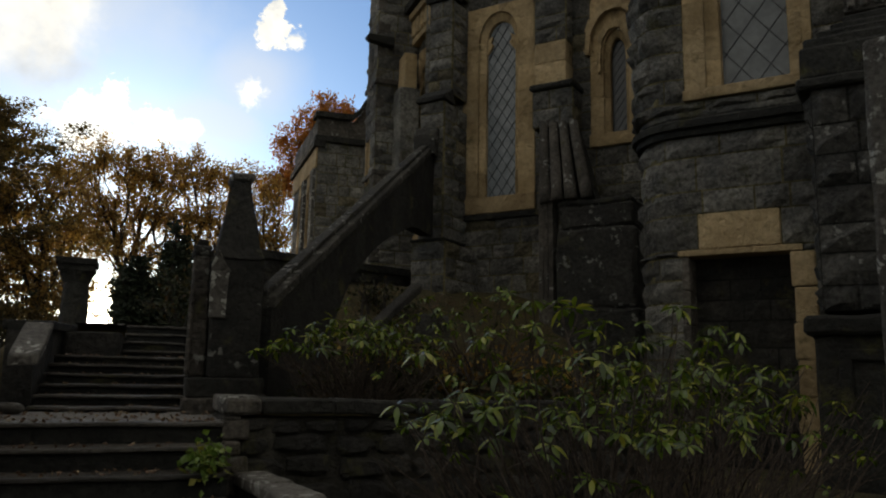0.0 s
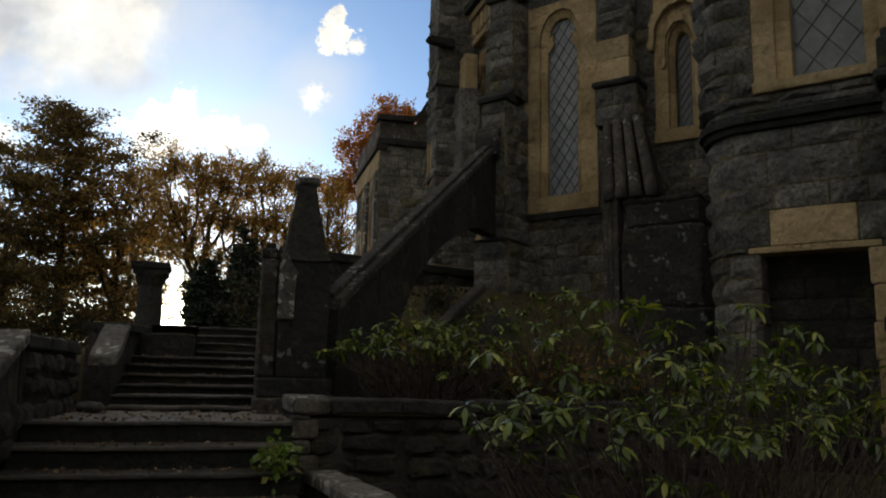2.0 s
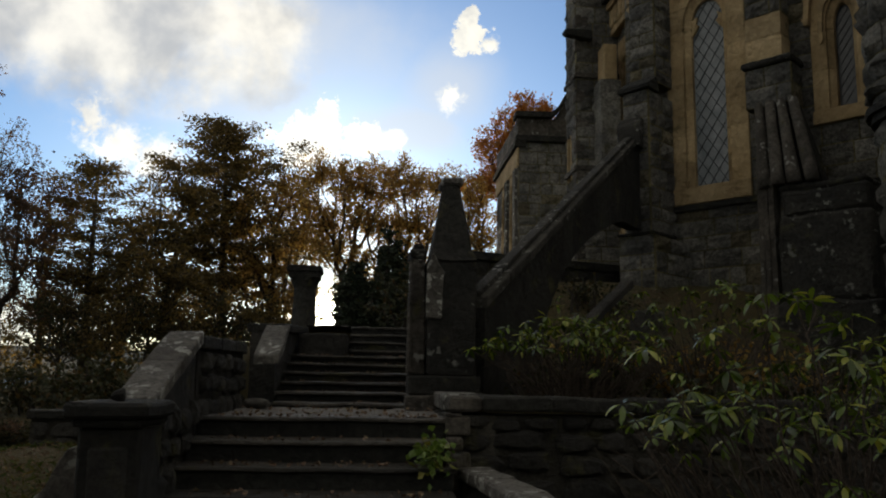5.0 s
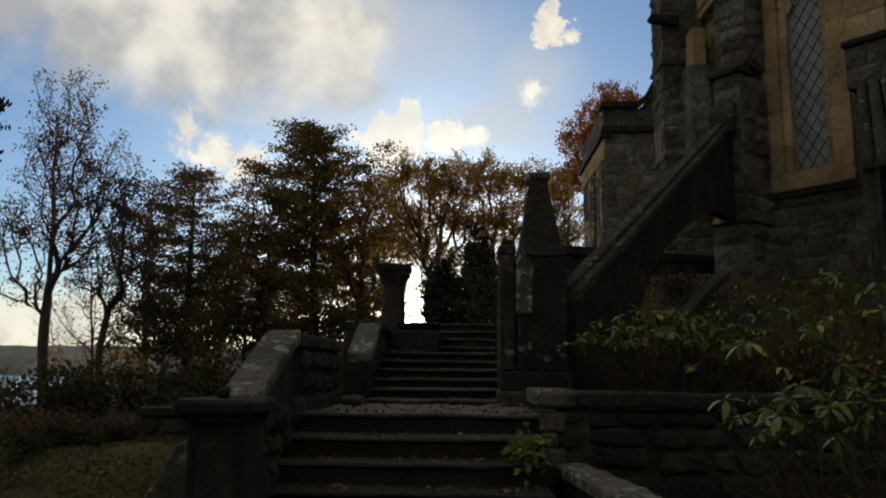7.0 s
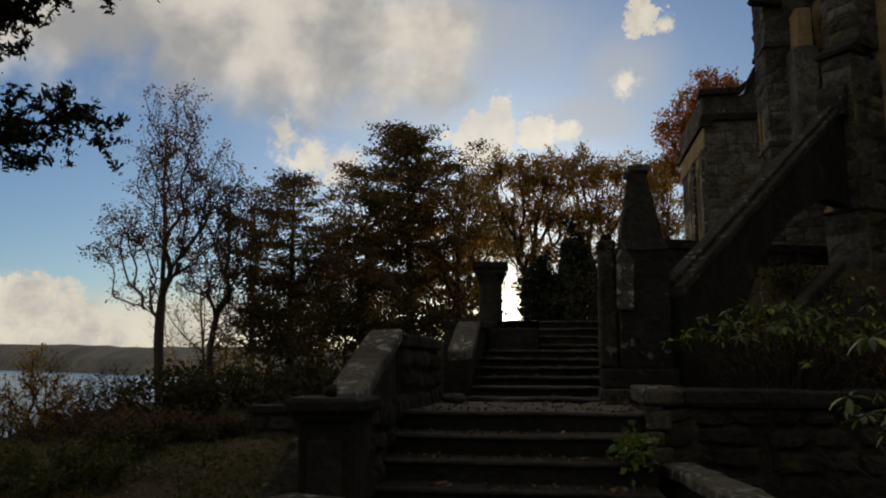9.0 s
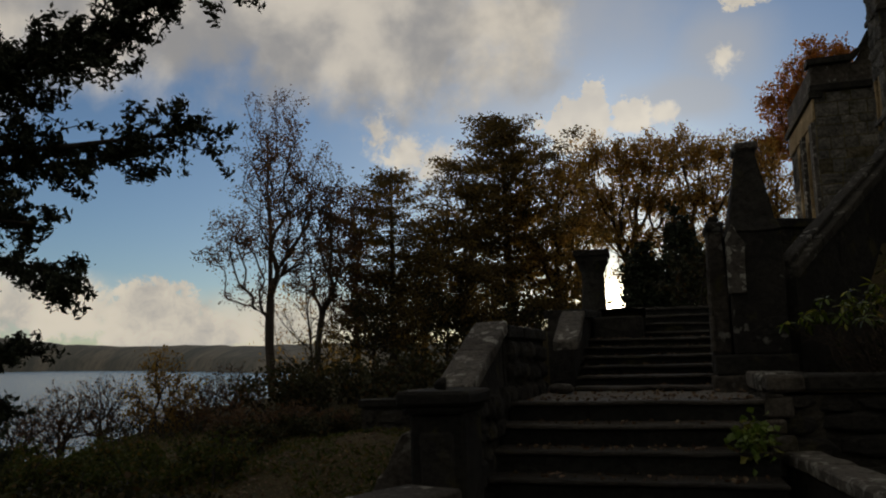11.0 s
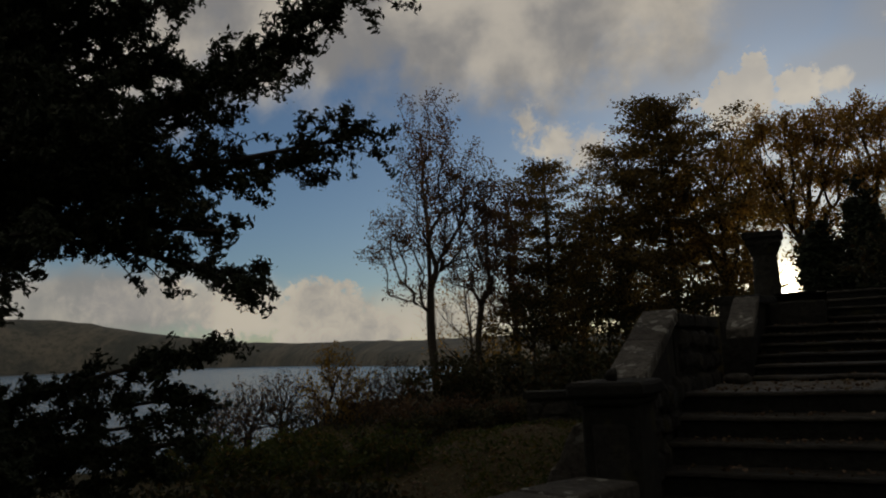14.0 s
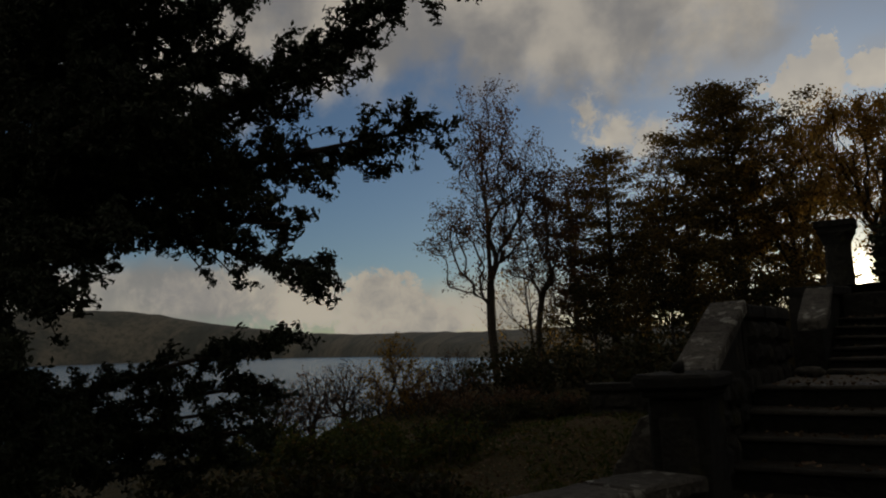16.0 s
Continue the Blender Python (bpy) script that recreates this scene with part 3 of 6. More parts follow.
def rubble_wall(name, M, u0, u1, z0, z1, seed, label, depth=0.4):
    """Random rubble: rounded stones of many sizes set in pale mortar."""
    rng = random.Random(seed)
    verts, faces = [], []
    n = max(2, int((u1 - u0) / 0.3))
    for i in range(n + 1):
        for zz in (z0, z1):
            for o in (-0.02, -depth):
                verts.append(M(u0 + (u1 - u0) * i / n, zz, o))
    for i in range(n):
        k = i * 4
        faces += [(k, k + 4, k + 6, k + 2), (k + 1, k + 3, k + 7, k + 5), (k + 2, k + 6, k + 7, k + 3), (k, k + 1, k + 5, k + 4)]
    faces += [(0, 2, 3, 1), (n * 4, n * 4 + 1, n * 4 + 3, n * 4 + 2)]
    core = tagged(from_lists(name, verts, faces, EARTH_MORTAR), label, "wall", kind="structure")
    z = z0
    while z < z1 - 0.08:
        h = rng.uniform(0.15, 0.3)
        h = min(h, z1 - z)
        u = u0 + rng.uniform(0, 0.05)
        while u < u1 - 0.08:
            w = min(rng.uniform(0.2, 0.55), u1 - u)
            pts, ring = [], 9
            cu, cz = u + w / 2, z + h / 2 + rng.uniform(-0.03, 0.03)
            for layer, (sc, o) in enumerate(((1.0, -0.05), (0.93, 0.012), (0.62, 0.045))):
                for k in range(ring):
                    a = 2 * math.pi * k / ring
                    r = 0.9 + 0.12 * math.sin(a * 3 + cu * 7) if layer < 2 else 0.9
                    sx, sz = math.copysign(abs(math.cos(a)) ** 0.6, math.cos(a)), math.copysign(abs(math.sin(a)) ** 0.6, math.sin(a))
                    pts.append(M(cu + sx * w * 0.505 * sc * r, min(cz + sz * h * 0.505 * sc * r, z1), o + rng.uniform(-0.008, 0.012)))
            pts.append(M(cu, cz, 0.05))
            fs = [(l * ring + k, l * ring + (k + 1) % ring, (l + 1) * ring + (k + 1) % ring, (l + 1) * ring + k) for l in range(2) for k in range(ring)]
            fs += [(2 * ring + k, 2 * ring + (k + 1) % ring, 3 * ring) for k in range(ring)]
            RUB.append((core, pts, fs))
            u += w
        z += h
    return core


RUB = []
front = straight((0.62, 7.05), (1, 0), (0, -1))
rubble_wall("wall_planter_front", front, 0.0, 4.6, 0.2, 1.24, 5, "rubble retaining wall below the shrub bed")
rubble_wall("wall_planter_side", straight((0.60, 7.06), (0, 1), (-1, 0)), 0.0, 1.85, 0.2, 1.24, 6, "rubble retaining wall beside the landing")


rubble_wall("wall_stair_inner", straight((-1.60, 5.64), (0, 1), (1, 0)), 0.0, 3.6, 0.25, 1.34, 7, "dark rubble inner face of the stair parapet", 0.1)
rubble_wall("wall_landing_inner", straight((-1.60, 7.0), (0, 1), (1, 0)), 0.0, 2.26, 1.36, 1.77, 8, "dark rubble face beside the landing", 0.1)
rubble_wall("wall_garden", straight((-4.9, 11.7), (1, 0.24), (0.23, -0.97)), 0.0, 2.6, 0.1, 0.86, 9, "low rubble garden wall behind the pedestal", 0.35)
tagged(dressed("garden_coping", straight((-4.9, 11.7), (1, 0.24), (0.23, -0.97)), -0.05, 2.6, 0.865, 0.98, -0.4, 0.06, DARKST), "mossy coping on the low garden wall", "coping", kind="structure")


def planter_coping():
    for k, (a, b) in enumerate(((0.58, 0.86), (0.87, 1.5), (1.51, 2.25), (2.26, 3.1), (3.11, 3.9), (3.91, 5.2))):
        # first stone in a paler material: its lit end put into the colour
        o = worn_box("coping_stone", (a, b, 6.98, 7.42, 1.27, 1.40 + 0.006 * (k % 2)), RIBST if k == 0 else DARKST, None, "", 0.12, 0.02, 0.02)
        tagged(o, "lichened coping stone coloured pale where the wall end is lit" if k == 0 else "dark coping stone on the retaining wall", "coping stone", "retaining wall coping")
    for k, (a, b) in enumerate(((7.43, 8.0), (8.01, 8.6))):
        o = worn_box("coping_stone", (0.56, 0.92, a, b, 1.25, 1.41), PALE, None, "", 0.2, 0.012, 0.02)
        tagged(o, "lichened coping stone beside the landing", "coping stone", "retaining wall coping")


planter_coping()


def planter_quoins():
    """Squared corner stones where the retaining wall meets the steps."""
    rng = random.Random(12)
    z, k = 0.2, 0
    body = empty("corner_quoins", (0.7, 7.0, 0.2))
    while z < 1.24:
        h = min(rng.uniform(0.13, 0.24), 1.255 - z)
        worn_box("quoin", (0.545, 0.70 + 0.07 * (k % 2), 6.965, 7.3, z + 0.006, z + h - 0.006), RIBST, body, "", 0.1, 0.016, 0.015)
        z, k = z + h, k + 1
    return tagged(body, "pale squared quoins at the corner of the retaining wall", "quoins", kind="structure")


planter_quoins()


# ---- newel pier with obelisk ----
def obelisk_pier():
    body = empty("obelisk_pier", (0.8, 9.0, 1.1))
    worn_box("base_block", (0.34, 0.68, 8.62, 9.5, 0.9, 1.36), RIBST, body, "", 0.2, 0.02)
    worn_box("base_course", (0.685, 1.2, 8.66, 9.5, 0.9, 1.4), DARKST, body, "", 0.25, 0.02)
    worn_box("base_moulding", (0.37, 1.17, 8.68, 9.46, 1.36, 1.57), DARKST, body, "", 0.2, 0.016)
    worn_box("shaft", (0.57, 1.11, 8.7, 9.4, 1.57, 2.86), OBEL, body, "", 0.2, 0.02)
    worn_box("pilaster", (0.37, 0.55, 8.86, 9.3, 1.57, 2.9), RIBST, body, "lichened pilaster with sunk panel", 0.15, 0.014)
    worn_box("pilaster_strip", (0.35, 0.40, 8.82, 9.0, 1.6, 2.5), RIBST, body, "", 0.15, 0.01)
    worn_box("pilaster_cap", (0.36, 0.56, 8.82, 9.34, 2.9, 3.0), OBEL, body)
    worn_box("pilaster_finial", (0.4, 0.52, 8.9, 9.2, 3.0, 3.08), OBEL, body)
    bm = bmesh.new()
    w = [bm.verts.new(p) for p in ((0.56, 8.68, 2.86), (1.12, 8.68, 2.86), (1.12, 9.42, 2.86), (0.56, 9.42, 2.86), (0.61, 8.74, 3.0), (1.06, 8.74, 3.0), (1.06, 9.36, 3.0), (0.61, 9.36, 3.0), (0.73, 8.9, 3.78), (0.93, 8.9, 3.78), (0.93, 9.2, 3.78), (0.73, 9.2, 3.78))]
    for l in (0, 4):
        for k in range(4):
            bm.faces.new((w[l + k], w[l + (k + 1) % 4], w[l + 4 + (k + 1) % 4], w[l + 4 + k]))
    bm.faces.new(w[8:12])
    bm.faces.new(w[3::-1])
    wear(bm, 0.18, 0.02, 0.012, 9.0)
    part("obelisk", bm, OBEL, body, "tapering lichen-spotted obelisk")
    worn_box("obelisk_cap", (0.71, 0.97, 8.86, 9.24, 3.78, 3.87), PALE, body, "", 0.12, 0.02)
    bm = bmesh.new()
    add_prism(bm, [(0.55, 8.66, 2.2), (0.55, 8.66, 2.78), (0.62, 8.62, 2.95), (0.74, 8.66, 2.72), (0.72, 8.66, 2.2)], (0, 0.1, 0))
    wear(bm, 0.12, 0.014, 0.01, 4.0)
    part("corner_scroll", bm, PALE, body, "white-spotted carved corner")
    for ob in body.children:
        ob.location.x -= 0.09
    return tagged(body, "dark stone pier with tapering obelisk beside the steps", "pier")


obelisk_pier()


def gate_pillar():
    x, y = -1.66, 17.0
    body = empty("gate_pillar", (x, y, 2.3))

    def drum(name, r0, r1, z0, z1, mat=DARKST):
        bm = bmesh.new()
        bmesh.ops.create_cone(bm, cap_ends=True, segments=22, radius1=r0, radius2=r1, depth=z1 - z0, matrix=pose(x, y, (z0 + z1) / 2))
        wear(bm, 0.25, 0.008, 0.0, z0)
        return part(name, bm, mat, body)
    drum("shaft", 0.27, 0.235, 2.44, 3.36)
    drum("base_roll", 0.36, 0.3, 2.4, 2.52)
    drum("neck", 0.245, 0.33, 3.36, 3.56)
    worn_box("pedestal", (x - 0.43, x + 0.43, 16.6, 17.4, 1.6, 2.42), DARKST, body)
    worn_box("capital", (x - 0.33, x + 0.33, y - 0.33, y + 0.33, 3.56, 3.68), DARKST, body)
    worn_box("abacus", (x - 0.37, x + 0.37, y - 0.37, y + 0.37, 3.68, 3.82), DARKST, body)
    return tagged(body, "round stone column with flared capital on the parapet", "pillar")


gate_pillar()


# ---- flying buttress ----
def flying_buttress():
    a, b = Vector((1.04, 8.98, 0)), Vector((4.93, 14.82, 0))
    d = b - a
    side = Vector((-d.y, d.x, 0)).normalized() * 0.13
    body = empty("flying_buttress", (a.x, a.y, 1.2))

    def P(s, z):
        return a + d * s + Vector((0, 0, z))
    top = lambda s: 2.48 + 3.92 * s
    arch = [(0.26, 1.0), (0.26, 2.1), (0.285, 2.45), (0.32, 2.74), (0.377, 3.1), (0.43, 3.34), (0.483, 3.55), (0.55, 3.79), (0.625, 4.0), (0.72, 4.23), (0.816, 4.4), (1.0, 4.46)]
    cells = [(0.0, 1.0)] + arch
    for (s0, z0), (s1, z1) in zip(cells, cells[1:]):
        if s1 - s0 > 0.001:
            z0b = 1.0 if s0 < 0.2 else z0
            z1b = 1.0 if s0 < 0.2 else z1
            bm = bmesh.new()
            add_prism(bm, [P(s0, z0b) - side, P(s1, z1b) - side, P(s1, top(s1) - 0.13) - side, P(s0, top(s0) - 0.13) - side], side * 2)
            wear(bm, 0.3, 0.018, 0.0, 3.0)
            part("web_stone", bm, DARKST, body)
    n = 11
    for i in range(n):
        s0, s1 = i / n + 0.0008, (i + 1) / n - 0.0008
        bm = bmesh.new()
        w = side * 1.3
        add_prism(bm, [P(s0, top(s0) - 0.13) - w, P(s1, top(s1) - 0.13) - w, P(s1, top(s1)) - w, P(s0, top(s0)) - w], w * 2)
        wear(bm, 0.22, 0.012, 0.014, i * 1.9)
        part("coping_stone", bm, COPE, body, "weathered pale-edged coping")
        bm = bmesh.new()
        w2 = side * 0.55
        add_prism(bm, [P(s0, top(s0)) - w2, P(s1, top(s1)) - w2, P(s1, top(s1) + 0.07) - w2, P(s0, top(s0) + 0.07) - w2], w2 * 2)
        wear(bm, 0.22, 0.01, 0.012, i * 0.9)
        part("ridge_stone", bm, COPE, body)
    bm = bmesh.new()
    add_prism(bm, [P(0.95, 6.1) - side * 1.7, P(1.02, 6.1) - side * 1.7, P(1.02, 6.75) - side * 1.7, P(0.98, 6.72) - side * 1.7, P(0.955, 6.5) - side * 1.7], side * 3.4)
    wear(bm, 0.14, 0.03, 0.02, 7.0)
    part("carved_stop", bm, COPE, body, "lichened carved stop at the head")
    return tagged(body, "dark flying buttress with raking coping and arch", "buttress")


flying_buttress()
masonry("wall_terrace_back", straight((1.25, 13.9), (4.2, 1.7), (0.37, -0.93)), 0.0, 4.4, 1.3, 3.66, 0.26, 0.45, mat=RUBBLE, skin=EARTH_MORTAR, label="dark rubble terrace wall seen through the arch", bulge=0.03, seed=31, alt=0.0)
M_tb = straight((1.25, 13.9), (4.2, 1.7), (0.37, -0.93))
tagged(dressed("terrace_coping", M_tb, -0.05, 4.4, 3.665, 3.82, -0.45, 0.07, DARKST), "dark coping on the terrace wall", "coping", kind="structure")


# stones lying on the bank
bm = bmesh.new()
add_prism(bm, [(2.29, 9.2, 2.08), (2.42, 9.12, 2.08), (2.42, 9.12, 2.22), (2.29, 9.2, 2.22)], (1.15, 1.75, 0.78))
wear(bm, 0.2, 0.025, 0.02, 6.0)
tagged(part("raking_kerb", bm, RUBBLE), "mossy raking kerb stone on the bank", "kerb stone")
bm = bmesh.new()
add_prism(bm, [(2.85, 8.95, 2.02), (3.3, 8.9, 2.05), (3.35, 9.1, 2.36), (2.95, 9.15, 2.38)], (0.01, 0.05, 0.02))
wear(bm, 0.15, 0.012, 0.008, 8.0)
tagged(part("slate_slab", bm, DARKST), "dark slate slab leaning on the bank", "slab")
bm = bmesh.new()
bmesh.ops.create_icosphere(bm, subdivisions=3, radius=0.045, matrix=pose(-1.72, 5.3, 1.42))
for v in bm.verts:
    v.co += noise.noise_vector(v.co * 14) * 0.02
tagged(part("stone", bm, DARKST), "small mossy stone lying on the pedestal cap", "stone")
bm = bmesh.new()
bmesh.ops.create_icosphere(bm, subdivisions=3, radius=0.12, matrix=pose(-1.32, 8.55, 1.24) @ Matrix.Diagonal((1.3, 0.8, 0.5, 1)))
for v in bm.verts:
    v.co += noise.noise_vector(v.co * 7) * 0.035
tagged(part("stone", bm, PALE), "loose pale stone lying on the gravel landing", "stone")


# ---- apse wall, windows, buttresses ----
def arch_line(u0, u1, z0, zs, za, n=9):
    """A pointed arch as (u, z) from its lower left round to its lower right."""
    c, pts = (u0 + u1) / 2, [(u0, z0), (u0, (z0 + zs) / 2)]
    for i in range(n + 1):
        f = i / n
        pts.append((u0 + (c - u0) * (1 - math.cos(f * math.pi / 2)) ** 1.0, zs + (za - zs) * math.sin(f * math.pi / 2) ** 0.85))
    return pts + [(2 * c - u, z) for u, z in pts[-2::-1]]


def lattice(M, inside, u0, u1, z0, z1, pitch_u, pitch_z, out, parent, name="lead_came", r=0.0065):
    """Lead cames crossing in diamonds, clipped to the opening."""
    lines = []
    k0 = -int((z1 - z0) / pitch_z) - 2
    for sgn in (1, -1):
        for k in range(k0, int((u1 - u0) / pitch_u) - k0 + 2):
            run, pts = [], []
            for i in range(121):
                z = z0 + (z1 - z0) * i / 120
                u = (u0 if sgn > 0 else u1) + sgn * (k * pitch_u + (z - z0) / pitch_z * pitch_u)
                if inside(u, z):
                    pts.append((u, z))
            if len(pts) > 2:
                lines.append((pts[0], pts[-1]))
    for (ua, za), (ub, zb) in lines:
        bm = bmesh.new()
        l = math.hypot(ub - ua, zb - za)
        du, dz = -(zb - za) / l * r, (ub - ua) / l * r
        add_prism(bm, [M(ua - du, za - dz, out), M(ub - du, zb - dz, out), M(ub + du, zb + dz, out), M(ua + du, za + dz, out)], M(0, 0, 0.012) - M(0, 0, 0))
        part(name, bm, LEAD, parent)


def gothic_window(name, M, g, sur, zs, za, label, pitch=(0.16, 0.26), reveal=0.22, trefoil=False, shoulder=0.10, pane=None):
    """A leaded lancet: sandstone surround with splayed moulded reveal, glass, lead, sill."""
    u0, u1, z0 = g
    s0, s1, sz0, sz1 = sur
    body = empty(name, M((u0 + u1) / 2, z0, 0))
    inner = arch_line(u0, u1, z0, zs, za)
    mid = arch_line(u0 - shoulder, u1 + shoulder, z0, zs, za + shoulder * 1.3)
    n = len(inner)

    def to_rect(u, z, i):
        f = i / (n - 1)
        c = (u0 + u1) / 2
        if z <= zs:
            return (s0 if i < n / 2 else s1, z)
        k = abs(u - c) / max((u1 - u0) / 2, 1e-6)
        if k > 0.55:
            return (s0 if u < c else s1, zs + (sz1 - zs) * (1 - (k - 0.55) / 0.45))
        return (c + (s0 - c if u < c else s1 - c) * k / 0.55, sz1)
    outer = [to_rect(u, z, i) for i, (u, z) in enumerate(inner)]
    # jamb and arch stones: one object for each
    cut = [0, 1, 2, 4, 6, 8, 10, 11, n - 11, n - 9, n - 7, n - 5, n - 3, n - 2, n - 1]
    cut = sorted(set(cut))
    for a, b in zip(cut, cut[1:]):
        seg = [(a, b)]
        if mid[a][1] < zs + 0.01 and mid[b][1] < zs + 0.01:
            za_, zb_ = mid[a][1], mid[b][1]
            k = max(1, round(abs(zb_ - za_) / 0.55))
            side_o, side_m, side_i = outer[a][0], mid[a][0], inner[a][0]
            for j in range(k):
                p, q = za_ + (zb_ - za_) * j / k, za_ + (zb_ - za_) * (j + 1) / k
                quad = [(side_o, p), (side_m, p), (side_m, q), (side_o, q)]
                stone_piece(M, quad, 0.02, -0.1, body)
                quad = [(side_m, p), (side_i, p), (side_i, q), (side_m, q)]
                stone_piece(M, quad, -0.05, -reveal, body, [0.0, -0.07, -0.07, 0.0])
        else:
            stone_piece(M, outer[a:b + 1] + mid[a:b + 1][::-1], 0.02, -0.1, body)
            m = b + 1 - a
            stone_piece(M, mid[a:b + 1] + inner[a:b + 1][::-1], -0.05, -reveal, body, [0.0] * m + [-0.07] * m)
    dressed("sill", M, s0 - 0.02, s1 + 0.02, sz0, z0 - 0.003, -0.3, 0.07, SAND, body)
    # glass as one sheet fanned from its middle
    cu, cz = (u0 + u1) / 2, (z0 + zs) / 2
    gv = [M(cu, cz, -reveal + 0.02)] + [M(u, z, -reveal + 0.02) for u, z in inner]
    from_lists("pane", gv, [(0, i + 1, i + 2) for i in range(n - 1)] + [(0, n, 1)], pane or GLASS, body)
    half = (u1 - u0) / 2

    def inside(u, z):
        if not (u0 < u < u1 and z0 < z < za):
            return False
        if z <= zs:
            return True
        for (ua, pa), (ub, pb) in zip(inner, inner[1:]):
            if min(ua, ub) <= u <= max(ua, ub) and pa >= zs - 1e-6 and pb >= zs - 1e-6 and abs(ub - ua) > 1e-9:
                return z < pa + (pb - pa) * (u - ua) / (ub - ua)
        return False
    lattice(M, inside, u0, u1, z0, za, pitch[0], pitch[1], -reveal + 0.024, body)
    if trefoil:
        for sg in (-1, 1):
            bm = bmesh.new()
            e = u0 if sg < 0 else u1
            add_prism(bm, [M(e, zs - 0.12, -reveal + 0.03), M(e - sg * 0.10, zs + 0.0, -reveal + 0.03), M(e - sg * 0.16, zs + 0.1, -reveal + 0.03), M(e - sg * 0.10, zs + 0.16, -reveal + 0.03), M(e - sg * 0.13, zs + 0.3, -reveal + 0.03), M(e - sg * 0.02, zs + 0.22, -reveal + 0.03)], M(0, 0, 0.06) - M(0, 0, 0))
            part("cusp", bm, SAND, body)
    return tagged(body, label, "window", kind="structure")


def stone_piece(M, poly, out, back, parent, dip=None):
    """One dressed sandstone of a surround, its face at out (dip: lower corners), with thickness."""
    cu, cz = sum(p[0] for p in poly) / len(poly), sum(p[1] for p in poly) / len(poly)
    dip = dip or [0.0] * len(poly)
    sh = [(u + (cu - u) * 0.012, z + (cz - z) * 0.012) for u, z in poly]
    n = len(sh)
    v = [M(u, z, out + d + 0.004 * noise.noise(Vector((u * 5, z * 5, 0)))) for (u, z), d in zip(sh, dip)] + [M(u, z, back) for u, z in sh]
    f = [tuple(range(n))] + [(i, i + n, (i + 1) % n + n, (i + 1) % n) for i in range(n)]
    return from_lists("surround_stone", v, f, SAND, parent)


masonry("wall_apse", on_apse, -9.0, -3.4, 0.1, 12.2, 0.36, 0.62, [(-7.98, -6.27, 5.06, 9.75), (-5.04, -4.06, 6.18, 9.5)], label="coursed grey granite apse wall with mossy joints", seed=2)
gothic_window("window_1", on_apse, (-7.47, -6.77, 5.42), (-7.98, -6.27, 5.07, 9.75), 8.80, 9.42, "tall leaded lancet window in yellow sandstone surround", (0.235, 0.35), 0.22, True, 0.13)
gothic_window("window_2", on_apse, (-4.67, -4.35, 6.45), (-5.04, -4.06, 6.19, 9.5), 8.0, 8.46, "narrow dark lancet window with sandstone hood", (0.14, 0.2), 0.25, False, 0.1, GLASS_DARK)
tagged(dressed("string_course", on_apse, -7.9, -3.5, 4.93, 5.05, -0.1, 0.09, DARKST), "dark moulded string course below the window", "string course", kind="structure")


def hood():
    """Two rings of stepped voussoirs standing proud of the surround."""
    body = empty("hood_mould", on_apse(-4.5, 8.0, 0))
    c = (-4.51, 8.0)
    for ring, (u0, u1, za, k, out) in enumerate(((-4.80, -4.22, 8.62, 1.22, 0.06), (-5.02, -4.0, 9.0, 1.18, 0.12))):
        pts = arch_line(u0, u1, 7.75 + 0.35 * ring, 8.1 + 0.1 * ring, za, 5)
        grow = lambda p, k: (c[0] + (p[0] - c[0]) * k, c[1] + (p[1] - c[1]) * k)
        for n, (a, b) in enumerate(zip(pts, pts[1:])):
            kk = k + 0.05 * (n % 2)
            bm = bmesh.new()
            add_prism(bm, [on_apse(*p, 0.026) for p in (a, b, grow(b, kk), grow(a, kk))], on_apse(0, 0, out + 0.02 * (n % 2)) - on_apse(0, 0, 0))
            part("voussoir", bm, SAND, body)
    return tagged(body, "stepped sandstone hood mould over the narrow lancet", "hood mould", kind="structure")


hood()


def buttress(name, u0, u1, stages, label, seed, mat=None, alt=0.05, caps=DARKST, capped=True):
    """A stepped buttress on the apse: stages of (z0, z1, out), coursed on front and near side, with weathered caps."""
    body = None
    for k, (z0, z1, out) in enumerate(stages):
        Mf = lambda u, z, o=0.0, out=out: on_apse(u, z, out + o)
        Ms = lambda u, z, o=0.0, out=out: on_apse(u1 + o, z, out - u)
        Ml = lambda u, z, o=0.0, out=out: on_apse(u0 - o, z, out - u)
        masonry(name, Mf, u0, u1, z0, z1, 0.33, 0.45, mat=mat, label=label, seed=seed + k, depth=min(out - 0.05, 0.6), alt=alt, category="buttress")
        masonry(name, Ms, 0.06, out, z0, z1, 0.33, 0.5, mat=mat, label=label, seed=seed + 7 + k, depth=0.1, alt=alt, category="buttress")
        masonry(name, Ml, 0.06, out, z0, z1, 0.33, 0.5, mat=mat, label=label, seed=seed + 17 + k, depth=0.1, alt=alt, category="buttress")
        nxt = stages[k + 1][2] if k + 1 < len(stages) else 0.02
        if capped and nxt < out - 0.05:
            bm = bmesh.new()
            w = 0.07
            add_prism(bm, [on_apse(u0 - w, z1, out + 0.08), on_apse(u0 - w, z1 + 0.10, out + 0.08), on_apse(u0 - w, z1 + 0.12 + (out - nxt) * 0.75, nxt + 0.02), on_apse(u0 - w, z1, nxt - 0.05)], ALONG * (u1 - u0 + 2 * w))
            wear(bm, 0.18, 0.02, 0.014, k + seed)
            tagged(part("weathering_cap", bm, caps), "dark mossy sloping cap stone on a buttress", "cap stone", kind="structure")


